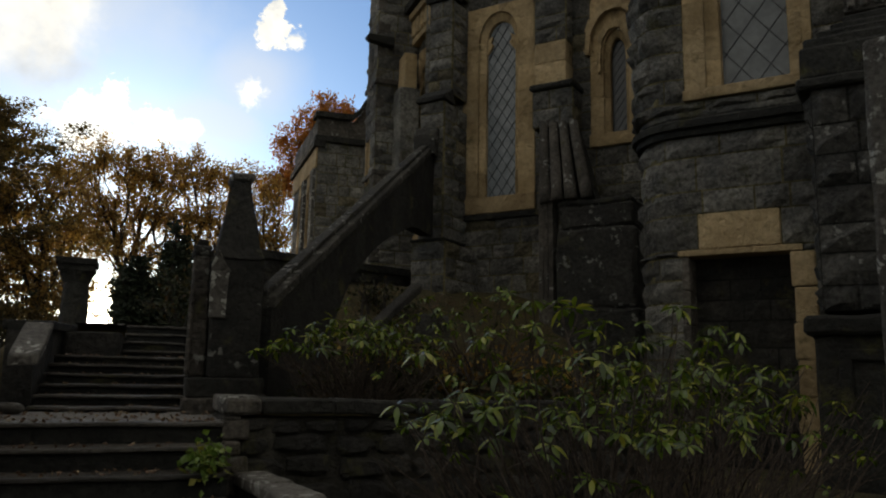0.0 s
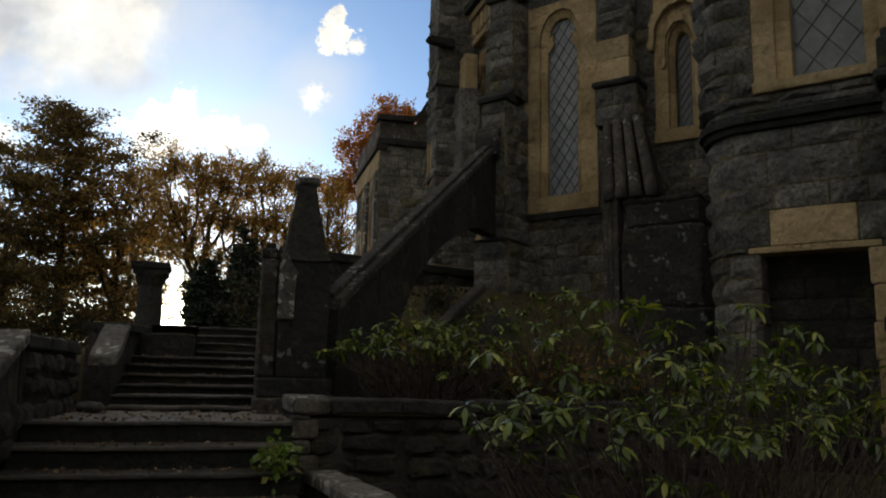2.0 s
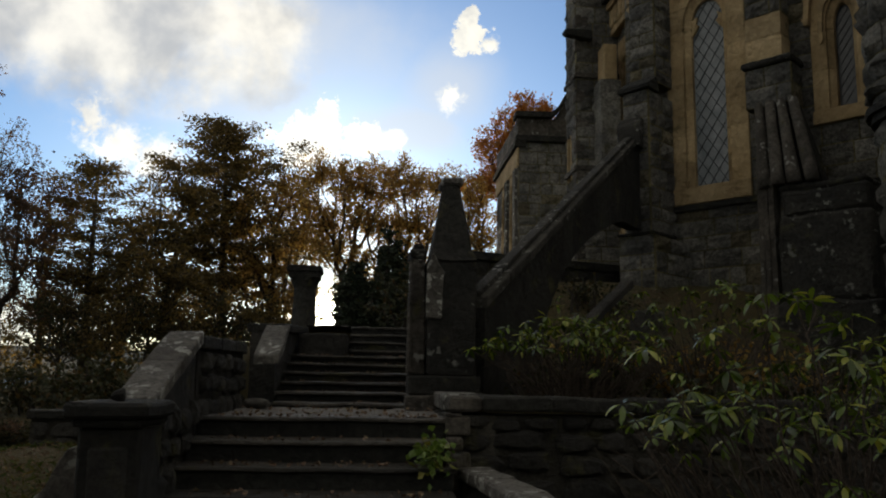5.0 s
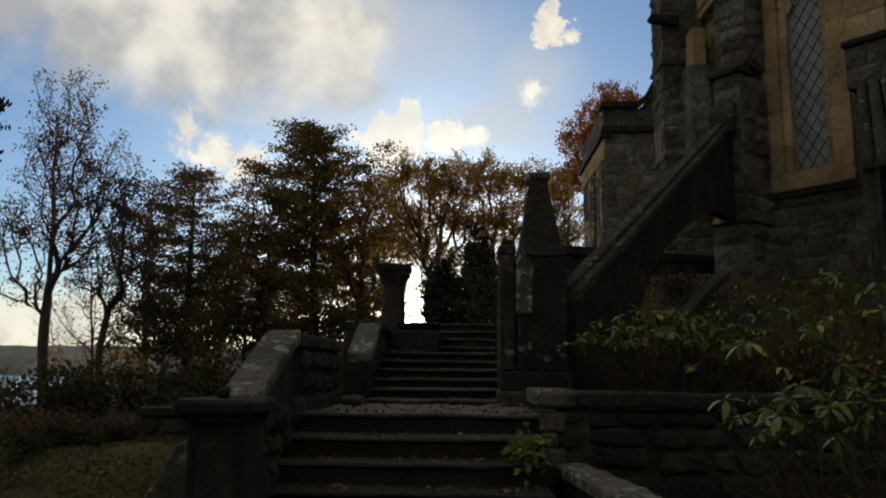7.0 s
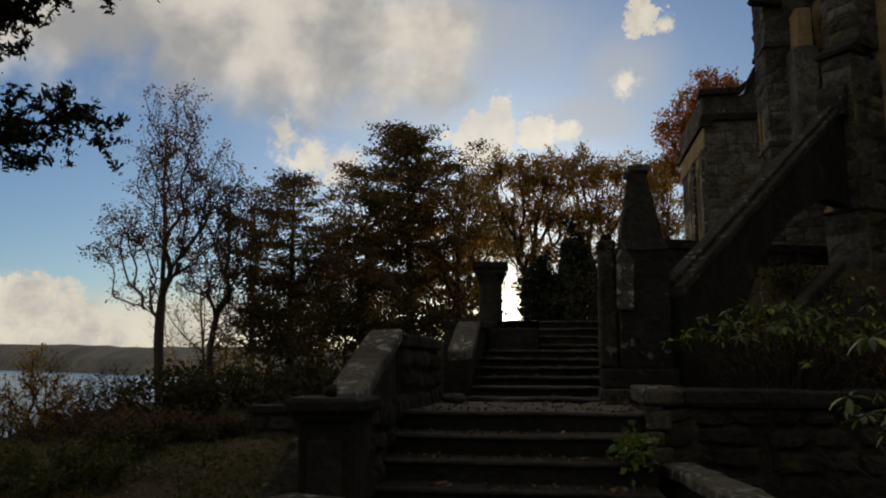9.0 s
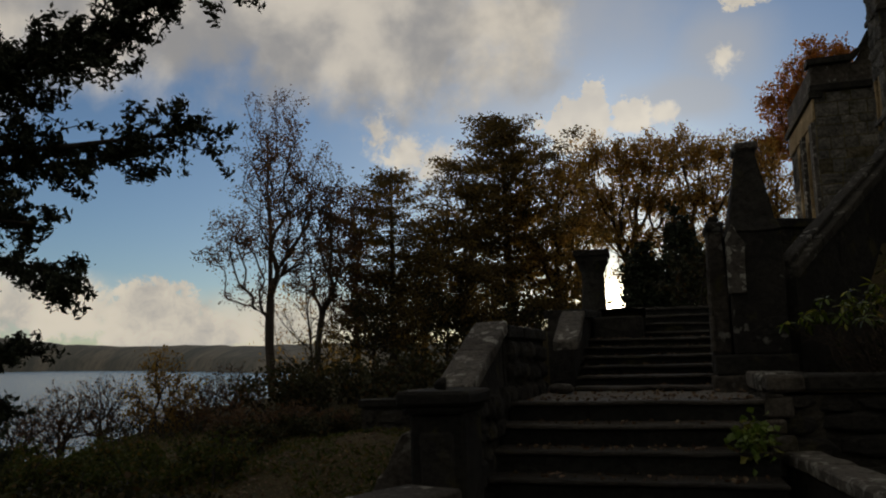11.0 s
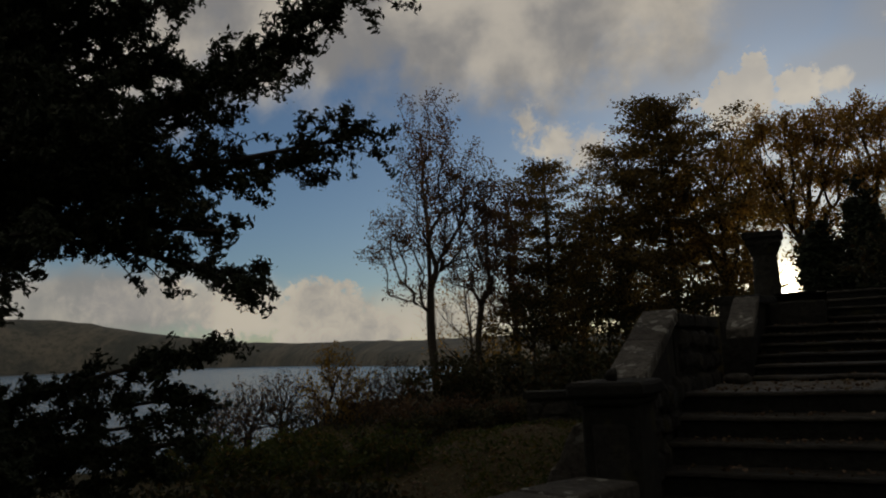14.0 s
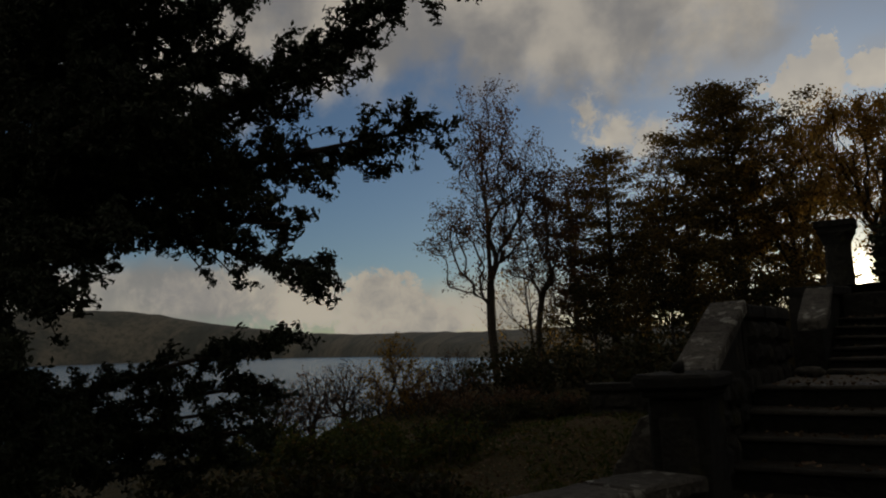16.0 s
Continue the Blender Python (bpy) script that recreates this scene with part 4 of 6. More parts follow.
buttress("buttress", -8.45, -7.88, [(2.4, 7.35, 1.02), (7.6, 9.75, 0.72), (9.95, 12.0, 0.45)], "stepped grey granite buttress with mossy caps", 41)
M_foot = lambda u, z, o=0.0: on_apse(u, z, 1.45 + o)
masonry("buttress_foot", M_foot, -8.32, -7.56, 1.4, 4.28, 0.34, 0.45, label="broad granite foot of the stepped buttress", seed=47, depth=0.5, category="buttress")
masonry("buttress_foot", lambda u, z, o=0.0: on_apse(-7.56 + o, z, 1.45 - u), 0.06, 1.4, 1.4, 4.28, 0.34, 0.5, label="broad granite foot of the stepped buttress", seed=48, depth=0.1, category="buttress")
tagged(dressed("weathering_cap", on_apse, -8.34, -7.54, 4.285, 4.34, 0.6, 1.48, DARKST), "dark mossy cap on the buttress foot", "cap stone", kind="structure")
buttress("buttress", -6.1, -5.24, [(6.6, 7.36, 0.52)], "granite buttress stage carried on clustered shafts", 61, alt=0.05, capped=False)
tagged(dressed("weathering_cap", on_apse, -6.15, -5.19, 7.365, 7.49, -0.05, 0.6, OBEL, None, "", 0.02, 0.03, 0.12), "dark mossy cap stone on a buttress", "cap stone", kind="structure")
buttress("buttress", -6.1, -5.42, [(8.44, 11.6, 0.4)], "upper granite stage of the buttress between windows", 65, alt=0.05)
for k, (z0, z1) in enumerate(((7.5, 7.98), (7.99, 8.43))):
    tagged(dressed("sandstone_block", on_apse, -6.1, -5.42, z0, z1, -0.05, 0.42 - 0.01 * k, SAND), "yellow sandstone block set in the buttress", "stone block", kind="structure")


def rib_cluster():
    body = empty("clustered_shafts", on_apse(-5.6, 5.1, 0.8))
    for k in range(4):
        f = k / 3
        a, b = on_apse(-5.86 + 0.62 * f, 6.66, 0.52 - 0.05 * abs(f - 0.5)), on_apse(-5.62 + 0.82 * f, 4.94, 0.98 + 0.1 * math.sin(f * 3.1))
        bm = bmesh.new()
        rings = []
        for i in range(6):
            t = i / 5
            p, r = a.lerp(b, t), 0.085 + 0.035 * t
            rings.append([bm.verts.new(p + ALONG * (r * math.cos(x)) - IN * (r * math.sin(x))) for x in [2 * math.pi * q / 10 for q in range(10)]])
        for r0, r1 in zip(rings, rings[1:]):
            for q in range(10):
                bm.faces.new((r0[q], r0[(q + 1) % 10], r1[(q + 1) % 10], r1[q]))
        bm.faces.new(rings[0])
        bm.faces.new(rings[-1])
        for v in bm.verts:
            v.co += noise.noise_vector(v.co * 5) * 0.02
        part("shaft", bm, RIBST, body, "", True)
    bm = bmesh.new()
    add_prism(bm, [on_apse(-5.95, 6.8, 0.1), on_apse(-5.3, 6.8, 0.1), on_apse(-4.8, 5.0, 0.1), on_apse(-5.6, 5.0, 0.1)], IN * -0.4)
    wear(bm, 0.25, 0.02, 0.0, 1.0)
    part("core", bm, DARKST, body)
    return tagged(body, "weathered cluster of leaning stone shafts with lichen", "shafts")


rib_cluster()


def pedestal_block():
    """A rough black mass, worn rather than jointed, with upright mouldings on one side."""
    body = empty("shaft_pedestal", on_apse(-4.6, 1.2, 0.6))
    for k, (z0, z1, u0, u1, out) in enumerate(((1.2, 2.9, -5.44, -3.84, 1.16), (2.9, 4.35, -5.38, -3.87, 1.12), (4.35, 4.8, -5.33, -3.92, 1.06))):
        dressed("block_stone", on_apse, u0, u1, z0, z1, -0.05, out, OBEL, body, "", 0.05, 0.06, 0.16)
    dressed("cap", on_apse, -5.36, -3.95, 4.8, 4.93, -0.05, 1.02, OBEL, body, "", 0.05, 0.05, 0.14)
    for k in range(3):
        dressed("side_roll", on_apse, -5.78 + 0.11 * k, -5.69 + 0.11 * k, 1.6, 5.1 + 0.3 * (k == 0), 0.7, 0.95 + 0.03 * k, RIBST, body, "", 0.012, 0.01)
    return tagged(body, "black lichen-spotted stone block under the shafts", "stone block")


pedestal_block()

# wall of the nave beyond the first buttress, with its frieze
M_nave = straight((5.50, 15.9), (-0.03, 1), (-1, 0.0))
masonry("wall_nave", M_nave, -0.2, 1.9, 2.2, 12.2, 0.36, 0.6, [(0.32, 1.45, 4.6, 9.45)], label="grey granite nave wall running back from the apse", seed=71)
gothic_window("window_3", M_nave, (0.6, 1.16, 4.9), (0.32, 1.45, 4.6, 9.45), 8.0, 8.85, "sandstone-framed lancet on the nave wall", (0.14, 0.2), 0.25, False, 0.1)


def frieze():
    body = empty("corbel_frieze", M_nave(1.0, 9.6, 0))
    dressed("cornice", M_nave, -0.7, 1.75, 10.42, 10.62, 0.0, 0.42, DARKST, body, "dark weathered cornice")
    dressed("upper_band", M_nave, -0.7, 1.72, 10.24, 10.41, 0.0, 0.3, SAND, body)
    dressed("band", M_nave, -0.7, 1.7, 9.62, 9.78, 0.0, 0.2, SAND, body)
    for k in range(8):
        dressed("corbel", M_nave, -0.6 + 0.29 * k, -0.42 + 0.29 * k, 9.785, 10.235, 0.0, 0.24, SAND, body, "", 0.02, 0.03, 0.12)
    return tagged(body, "yellow sandstone corbel frieze below the eaves", "frieze", kind="structure")


frieze()


# ---- tower ----
def tower():
    Mf = straight((4.42, 17.25), (1, 0), (0, -1))
    Ml = straight((4.42, 17.25), (0, 1), (-1, 0))
    masonry("wall_tower_front", Mf, 0.0, 1.05, 2.2, 13.5, 0.34, 0.45, label="grey granite tower face", seed=81)
    masonry("wall_tower_side", Ml, 0.05, 0.98, 2.2, 13.5, 0.34, 0.5, [(0.5, 0.85, 6.2, 7.3)], label="grey granite tower flank with slit window", seed=83)
    for z in (6.3, 8.55):
        tagged(dressed("string_course", Mf, -0.06, 1.05, z, z + 0.12, -0.1, 0.06, RIBST), "pale weathered string course on the tower", "string course", kind="structure")
        tagged(dressed("string_course", Ml, 0.0, 0.98, z, z + 0.12, -0.1, 0.06, RIBST), "pale weathered string course on the tower", "string course", kind="structure")
    for k in range(16):
        z = 3.0 + k * 0.62
        tagged(dressed("quoin", Mf, -0.03, 0.3 if k % 2 else 0.18, z, z + 0.3, -0.2, 0.03, RIBST), "pale corner stone of the tower", "quoin", "tower quoins", kind="structure")
    body = empty("slit_window", Ml(0.67, 6.2, 0))
    dressed("pane", Ml, 0.55, 0.8, 6.25, 7.25, -0.22, -0.18, GLASS, body)
    dressed("jamb", Ml, 0.48, 0.55, 6.2, 7.3, -0.25, 0.02, SAND, body)
    dressed("jamb", Ml, 0.8, 0.87, 6.2, 7.3, -0.25, 0.02, SAND, body)
    tagged(body, "narrow slit window with sandstone jambs", "window", kind="structure")
    bm = bmesh.new()
    add_prism(bm, [(4.75, 17.2, 9.42), (4.12, 17.15, 9.48), (4.05, 17.15, 9.56), (4.12, 17.15, 9.64), (4.75, 17.2, 9.66)], (0, -0.22, 0))
    wear(bm, 0.12, 0.02, 0.02, 5.0)
    tagged(part("waterspout", bm, DARKST), "dark stone waterspout jutting from the tower", "waterspout")
    o = worn_box("carved_block", (4.82, 5.3, 16.65, 17.2, 5.6, 8.32), GREY, None, "", 0.15, 0.03)
    tagged(o, "weathered carved granite block on the tower angle", "stone block")
    o = worn_box("sandstone_pier", (4.93, 5.24, 16.7, 17.2, 8.33, 9.2), SAND, None, "", 0.25, 0.012)
    tagged(o, "plain yellow sandstone pier beside the tower", "pier")


tower()


# ---- annex at the far end ----
def annex():
    Mf = straight((3.9, 21.9), (1, 0), (0, -1))
    Ml = straight((3.9, 21.9), (0, 1), (-1, 0))
    masonry("wall_annex_front", Mf, 0.0, 2.6, 2.3, 8.36, 0.3, 0.45, label="grey stone annex wall facing the stairs", seed=91, bulge=0.02)
    masonry("wall_annex_side", Ml, 0.02, 4.2, 2.3, 7.9, 0.34, 0.6, [(0.7, 1.5, 3.2, 7.6), (2.2, 3.0, 3.2, 7.6)], label="annex side wall with tall windows and pale piers", seed=93, bulge=0.02)
    for k in range(2):
        gothic_window(f"window_{4 + k}", Ml, (0.88 + 1.5 * k, 1.32 + 1.5 * k, 3.4), (0.7 + 1.5 * k, 1.5 + 1.5 * k, 3.2, 7.6), 6.6, 7.2, "tall narrow annex window with pale stone jambs", (0.14, 0.22), 0.2, False, 0.08)
        o = dressed("pier", Ml, 0.12 + 1.5 * k, 0.55 + 1.5 * k, 2.3, 7.6, 0.0, 0.1, PALE)
        tagged(o, "pale stone pilaster between annex windows", "pilaster", "annex pilasters", kind="structure")
    tagged(dressed("frieze", Ml, -0.02, 4.2, 7.62, 8.2, 0.0, 0.05, SAND), "yellow sandstone band under the annex cornice", "frieze", kind="structure")
    tagged(dressed("cornice", Ml, -0.1, 4.3, 8.2, 8.4, -0.2, 0.14, DARKST), "dark moulded annex cornice", "cornice", kind="structure")
    tagged(dressed("cornice", Mf, -0.1, 2.6, 8.37, 8.55, -0.2, 0.12, DARKST), "dark moulded annex cornice", "cornice", kind="structure")
    tagged(dressed("parapet", Mf, -0.04, 2.6, 8.55, 9.1, -0.3, 0.0, RIBST), "brown stone annex parapet", "parapet", kind="structure")
    tagged(dressed("parapet", Ml, 0.35, 4.2, 8.4, 9.1, -0.3, 0.02, RIBST), "brown stone annex parapet", "parapet", kind="structure")
    bm = bmesh.new()
    up = [(3.78, 9.1), (4.85, 9.12), (5.1, 9.34), (5.35, 9.8), (5.7, 10.05), (6.4, 10.05)]
    add_prism(bm, [(x, 21.75, z) for x, z in up] + [(x, 21.75, z + 0.16) for x, z in up[::-1]], (0, 0.5, 0))
    tagged(part("parapet_coping", bm, DARKST), "dark coping sweeping up to the tower", "coping", kind="structure")
    bm = bmesh.new()
    add_prism(bm, [(4.9, 22.0, 9.05), (5.1, 22.0, 9.32), (5.4, 22.0, 9.85), (5.7, 22.0, 10.05), (6.4, 22.0, 10.05), (6.4, 22.0, 9.05)], (0, 0.2, 0))
    tagged(part("gable_wall", bm, RIBST), "brown stone gable behind the tower", "wall", kind="structure")
    tagged(worn_box("annex_roof", (3.9, 9.0, 22.0, 26.2, 8.8, 9.0), SLATE, None, "", 0.8, 0.01), "dark slate annex roof", "roof", kind="structure")


annex()


# ---- turret ----
S0 = -(ARC + 1.6)
masonry("wall_turret_lower", on_turret, S0, 4.2, 0.2, 5.28, 0.43, 0.85, [(0.04, 1.52, 0.2, 3.45), (-0.06, 1.63, 3.45, 3.55), (0.24, 1.37, 3.55, 4.08), (1.52, 1.78, 0.2, 3.45)], label="massive rock-faced granite turret base with yellow mortar", seed=101, bulge=0.05, alt=0.0)
M_upper = lambda s, z, o=0.0: on_turret(s, z, o + 0.09 - 0.17 * min(max((s + 0.4) / 0.4, 0.0), 1.0))
masonry("wall_turret_upper", M_upper, S0, 4.2, 5.66, 12.0, 0.40, 0.62, [(0.1, 1.9, 5.85, 10.2)], label="rock-faced granite turret wall with bulging corner stones", seed=103, bulge=0.075, alt=0.04)


def turret_band(name, z0, z1, out, mat, label):
    body = empty(name, on_turret(0.5, z0, 0))
    s = S0
    while s < 4.2:
        e = min(s + (0.2 if s < 0 else 0.9), 4.2)
        if s < 0 < e:
            e = 0.0
        bm = bmesh.new()
        back = -0.3
        add_prism(bm, [on_turret(s + 0.003, z0, back), on_turret(e - 0.003, z0, back), on_turret(e - 0.003, z0, out * 0.55), on_turret(s + 0.003, z0, out * 0.55)], (0, 0, (z1 - z0) * 0.5))
        add_prism(bm, [on_turret(s + 0.003, z0 + (z1 - z0) * 0.5, back), on_turret(e - 0.003, z0 + (z1 - z0) * 0.5, back), on_turret(e - 0.003, z0 + (z1 - z0) * 0.5, out), on_turret(s + 0.003, z0 + (z1 - z0) * 0.5, out)], (0, 0, (z1 - z0) * 0.5))
        part("moulded_stone", bm, mat, body)
        s = e
    return tagged(body, label, "string course", kind="structure")


turret_band("turret_ledge", 5.28, 5.5, 0.15, DARKST, "dark dripping moulded ledge round the turret")
turret_band("turret_weathering", 5.5, 5.66, 0.04, GREY, "sloping granite weathering above the ledge")


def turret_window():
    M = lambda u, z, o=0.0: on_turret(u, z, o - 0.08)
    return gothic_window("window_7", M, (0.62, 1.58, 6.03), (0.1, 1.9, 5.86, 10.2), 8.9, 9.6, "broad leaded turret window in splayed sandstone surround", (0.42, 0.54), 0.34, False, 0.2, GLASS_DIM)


turret_window()


def turret_doorway():
    M = on_turret
    body = empty("doorway", M(0.78, 0.2, -0.3))
    dressed("lintel", M, -0.06, 1.63, 3.455, 3.545, -0.35, 0.02, SAND, body)
    dressed("panel", M, 0.245, 1.365, 3.555, 4.075, -0.1, 0.015, SAND, body, "smooth yellow sandstone panel")
    for k in range(6):
        z = 0.45 + 0.5 * k
        dressed("right_jamb", M, 1.5 - 0.03 * (k % 2), 1.79, z, z + 0.492, -0.5, 0.02, SAND, body, "", 0.012, 0.02)
        dressed("left_jamb", M, -0.02, 0.10, z, z + 0.492, -0.5, 0.015, RIBST, body, "", 0.012, 0.02)
    tagged(body, "blocked doorway with sandstone lintel and quoined jamb", "doorway", kind="structure")
    # recess shade put into the colour: rubble with near-black joints
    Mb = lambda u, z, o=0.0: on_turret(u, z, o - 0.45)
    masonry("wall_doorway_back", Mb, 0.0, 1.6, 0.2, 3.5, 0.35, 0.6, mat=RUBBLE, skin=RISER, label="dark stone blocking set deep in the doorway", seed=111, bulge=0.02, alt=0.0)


turret_doorway()


# ---- great dark buttress and lichened pier beside the turret ----
def great_buttress():
    T = lambda u, z, o=0.0: on_apse(u, z, TURRET_OUT + o)
    u0, u1 = -0.77, 1.2
    Mf = lambda u, z, o=0.0: T(u, z, 1.2 + o)
    Ms = lambda d, z, o=0.0: T(u0 - o, z, 1.2 - d)
    masonry("wall_buttress_front", Mf, u0, u1, 2.5, 5.3, 0.38, 0.5, mat=DARKGR, skin=DARKST, bulge=0.06, label="black weathered stone of the great buttress", seed=121, alt=0.0, category="buttress", depth=1.0)
    masonry("wall_buttress_side", Ms, 0.06, 1.2, 2.5, 5.3, 0.38, 0.5, mat=DARKGR, skin=DARKST, bulge=0.06, label="black weathered flank of the great buttress", seed=123, alt=0.0, category="buttress", depth=0.1)
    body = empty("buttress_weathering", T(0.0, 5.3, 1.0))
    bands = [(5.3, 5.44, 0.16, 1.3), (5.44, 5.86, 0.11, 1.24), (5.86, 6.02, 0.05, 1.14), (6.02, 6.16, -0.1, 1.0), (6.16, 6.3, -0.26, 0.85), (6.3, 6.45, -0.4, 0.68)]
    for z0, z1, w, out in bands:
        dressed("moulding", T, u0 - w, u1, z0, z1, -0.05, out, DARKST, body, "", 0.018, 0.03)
    tagged(body, "black stepped mouldings capping the great buttress", "mouldings", kind="structure")
    o = dressed("sandstone_pier", T, u0 + 0.5, u1, 6.45, 9.5, -0.05, 0.35, SAND)
    tagged(o, "yellow sandstone pier above the buttress", "pier")
    b2 = empty("carved_capital", T(-0.1, 6.5, 0.4))
    dressed("block", T, u0 + 0.42, u1, 6.55, 6.85, 0.0, 0.5, PALE, b2)
    for k in range(4):
        dressed("leaf_carving", T, u0 + 0.46 + 0.16 * k, u0 + 0.56 + 0.16 * k, 6.6, 6.8, 0.5, 0.56, PALE, b2, "", 0.02, 0.02, 0.08)
    tagged(b2, "pale carved stone capital", "capital")
    b3 = empty("buttress_plinth", T(-0.2, 0.2, 1.3))
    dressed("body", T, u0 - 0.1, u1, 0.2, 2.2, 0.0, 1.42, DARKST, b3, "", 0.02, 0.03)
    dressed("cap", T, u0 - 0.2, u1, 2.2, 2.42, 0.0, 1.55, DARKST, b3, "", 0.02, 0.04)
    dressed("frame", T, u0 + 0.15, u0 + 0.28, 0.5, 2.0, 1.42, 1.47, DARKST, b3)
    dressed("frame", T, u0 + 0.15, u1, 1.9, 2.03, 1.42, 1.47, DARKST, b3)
    tagged(b3, "dark panelled plinth of the great buttress", "plinth", kind="structure")
    b4 = empty("lichened_pier", (5.75, 4.8, 0.2))
    bm = bmesh.new()
    c = Vector((5.95, 4.70, 0))
    add_prism(bm, [c + Vector((-0.27, 0.22, 0.1)), c + Vector((0.1, -0.33, 0.1)), c + Vector((0.6, 0.0, 0.1)), c + Vector((0.2, 0.6, 0.1))], (0, 0, 4.55))
    wear(bm, 0.2, 0.03, 0.03, 3.0)
    part("shaft", bm, PALE, b4)
    tagged(b4, "rough stone pier blotched with white lichen", "pier")


great_buttress()
# roof and hidden sides close the church
bm = bmesh.new()
add_prism(bm, [on_apse(-9.2, 12.2, 0.2), on_apse(4.0, 12.0, 0.2), on_apse(4.0, 12.0, -9.0), on_apse(-9.2, 12.2, -9.0)], (0, 0, 0.3))
tagged(part("church_roof", bm, SLATE), "dark slate church roof", "roof", kind="structure")


# ---- plants ----
def polar(a, d, z=0.0):
    return Vector((math.sin(radians(a)) * d, math.cos(radians(a)) * d, z))


class Tube:
    """Collects tapered limbs into one mesh."""

    def __init__(self):
        self.v, self.f = [], []

    def limb(self, pts, r0, r1, sides=5):
        n = len(pts)
        prev = None
        for i, p in enumerate(pts):
            d = (pts[min(i + 1, n - 1)] - pts[max(i - 1, 0)]).normalized()
            a = d.orthogonal().normalized()
            b = d.cross(a)
            r = r0 + (r1 - r0) * i / (n - 1)
            k = len(self.v)
            for s in range(sides):
                t = 2 * math.pi * s / sides
                self.v.append(p + a * (r * math.cos(t)) + b * (r * math.sin(t)))
            if prev is not None:
                for s in range(sides):
                    self.f.append((prev + s, prev + (s + 1) % sides, k + (s + 1) % sides, k + s))
            prev = k


    def stem(self, pts, rad, sides=4):
        """A limb with its own radius at each point."""
        n, prev = len(pts), None
        for i, p in enumerate(pts):
            d = (pts[min(i + 1, n - 1)] - pts[max(i - 1, 0)]).normalized()
            a = d.orthogonal().normalized()
            b = d.cross(a)
            k = len(self.v)
            for s in range(sides):
                t = 2 * math.pi * s / sides
                self.v.append(p + a * (rad[i] * math.cos(t)) + b * (rad[i] * math.sin(t)))
            if prev is not None:
                for s in range(sides):
                    self.f.append((prev + s, prev + (s + 1) % sides, k + (s + 1) % sides, k + s))
            prev = k


def bend(rng, p, d, length, n, wob, lift):
    """A crooked line of n + 1 points from p along d."""
    pts = [p.copy()]
    d = d.normalized()
    for _ in range(n):
        d = (d + Vector((rng.gauss(0, wob), rng.gauss(0, wob), rng.gauss(0, wob) + lift))).normalized()
        pts.append(pts[-1] + d * (length / n))
    return pts


def leaf_cloud(name, centres, size, mat, parent, seed, long=1.5, flat=0.0, label=""):
    """Many small folded leaves, one mesh."""
    r = np.random.RandomState(seed)
    c = np.array([tuple(p) for p in centres])
    n = len(c)
    a = r.normal(size=(n, 3))
    a[:, 2] *= 1 - flat
    a /= np.linalg.norm(a, axis=1)[:, None]
    b = r.normal(size=(n, 3))
    b -= a * (a * b).sum(1)[:, None]
    b /= np.linalg.norm(b, axis=1)[:, None]
    s = size * r.uniform(0.55, 1.35, n)[:, None]
    nn = np.cross(a, b) * s * 0.18
    v = np.stack([c - a * s * long / 2, c + b * s * 0.5 + nn, c + a * s * long / 2, c - b * s * 0.5 + nn], 1).reshape(-1, 3)
    k = np.arange(n) * 4
    f = np.concatenate([np.stack([k, k + 1, k + 2], 1), np.stack([k, k + 2, k + 3], 1)])
    me = bpy.data.meshes.new(name)
    me.from_pydata(v.tolist(), [], f.tolist())
    me.materials.append(mat)
    ob = new(name, me)
    if parent is not None:
        ob.parent = parent
        ob.matrix_parent_inverse = Matrix.Translation(-parent.location)
    return tagged(ob, label)


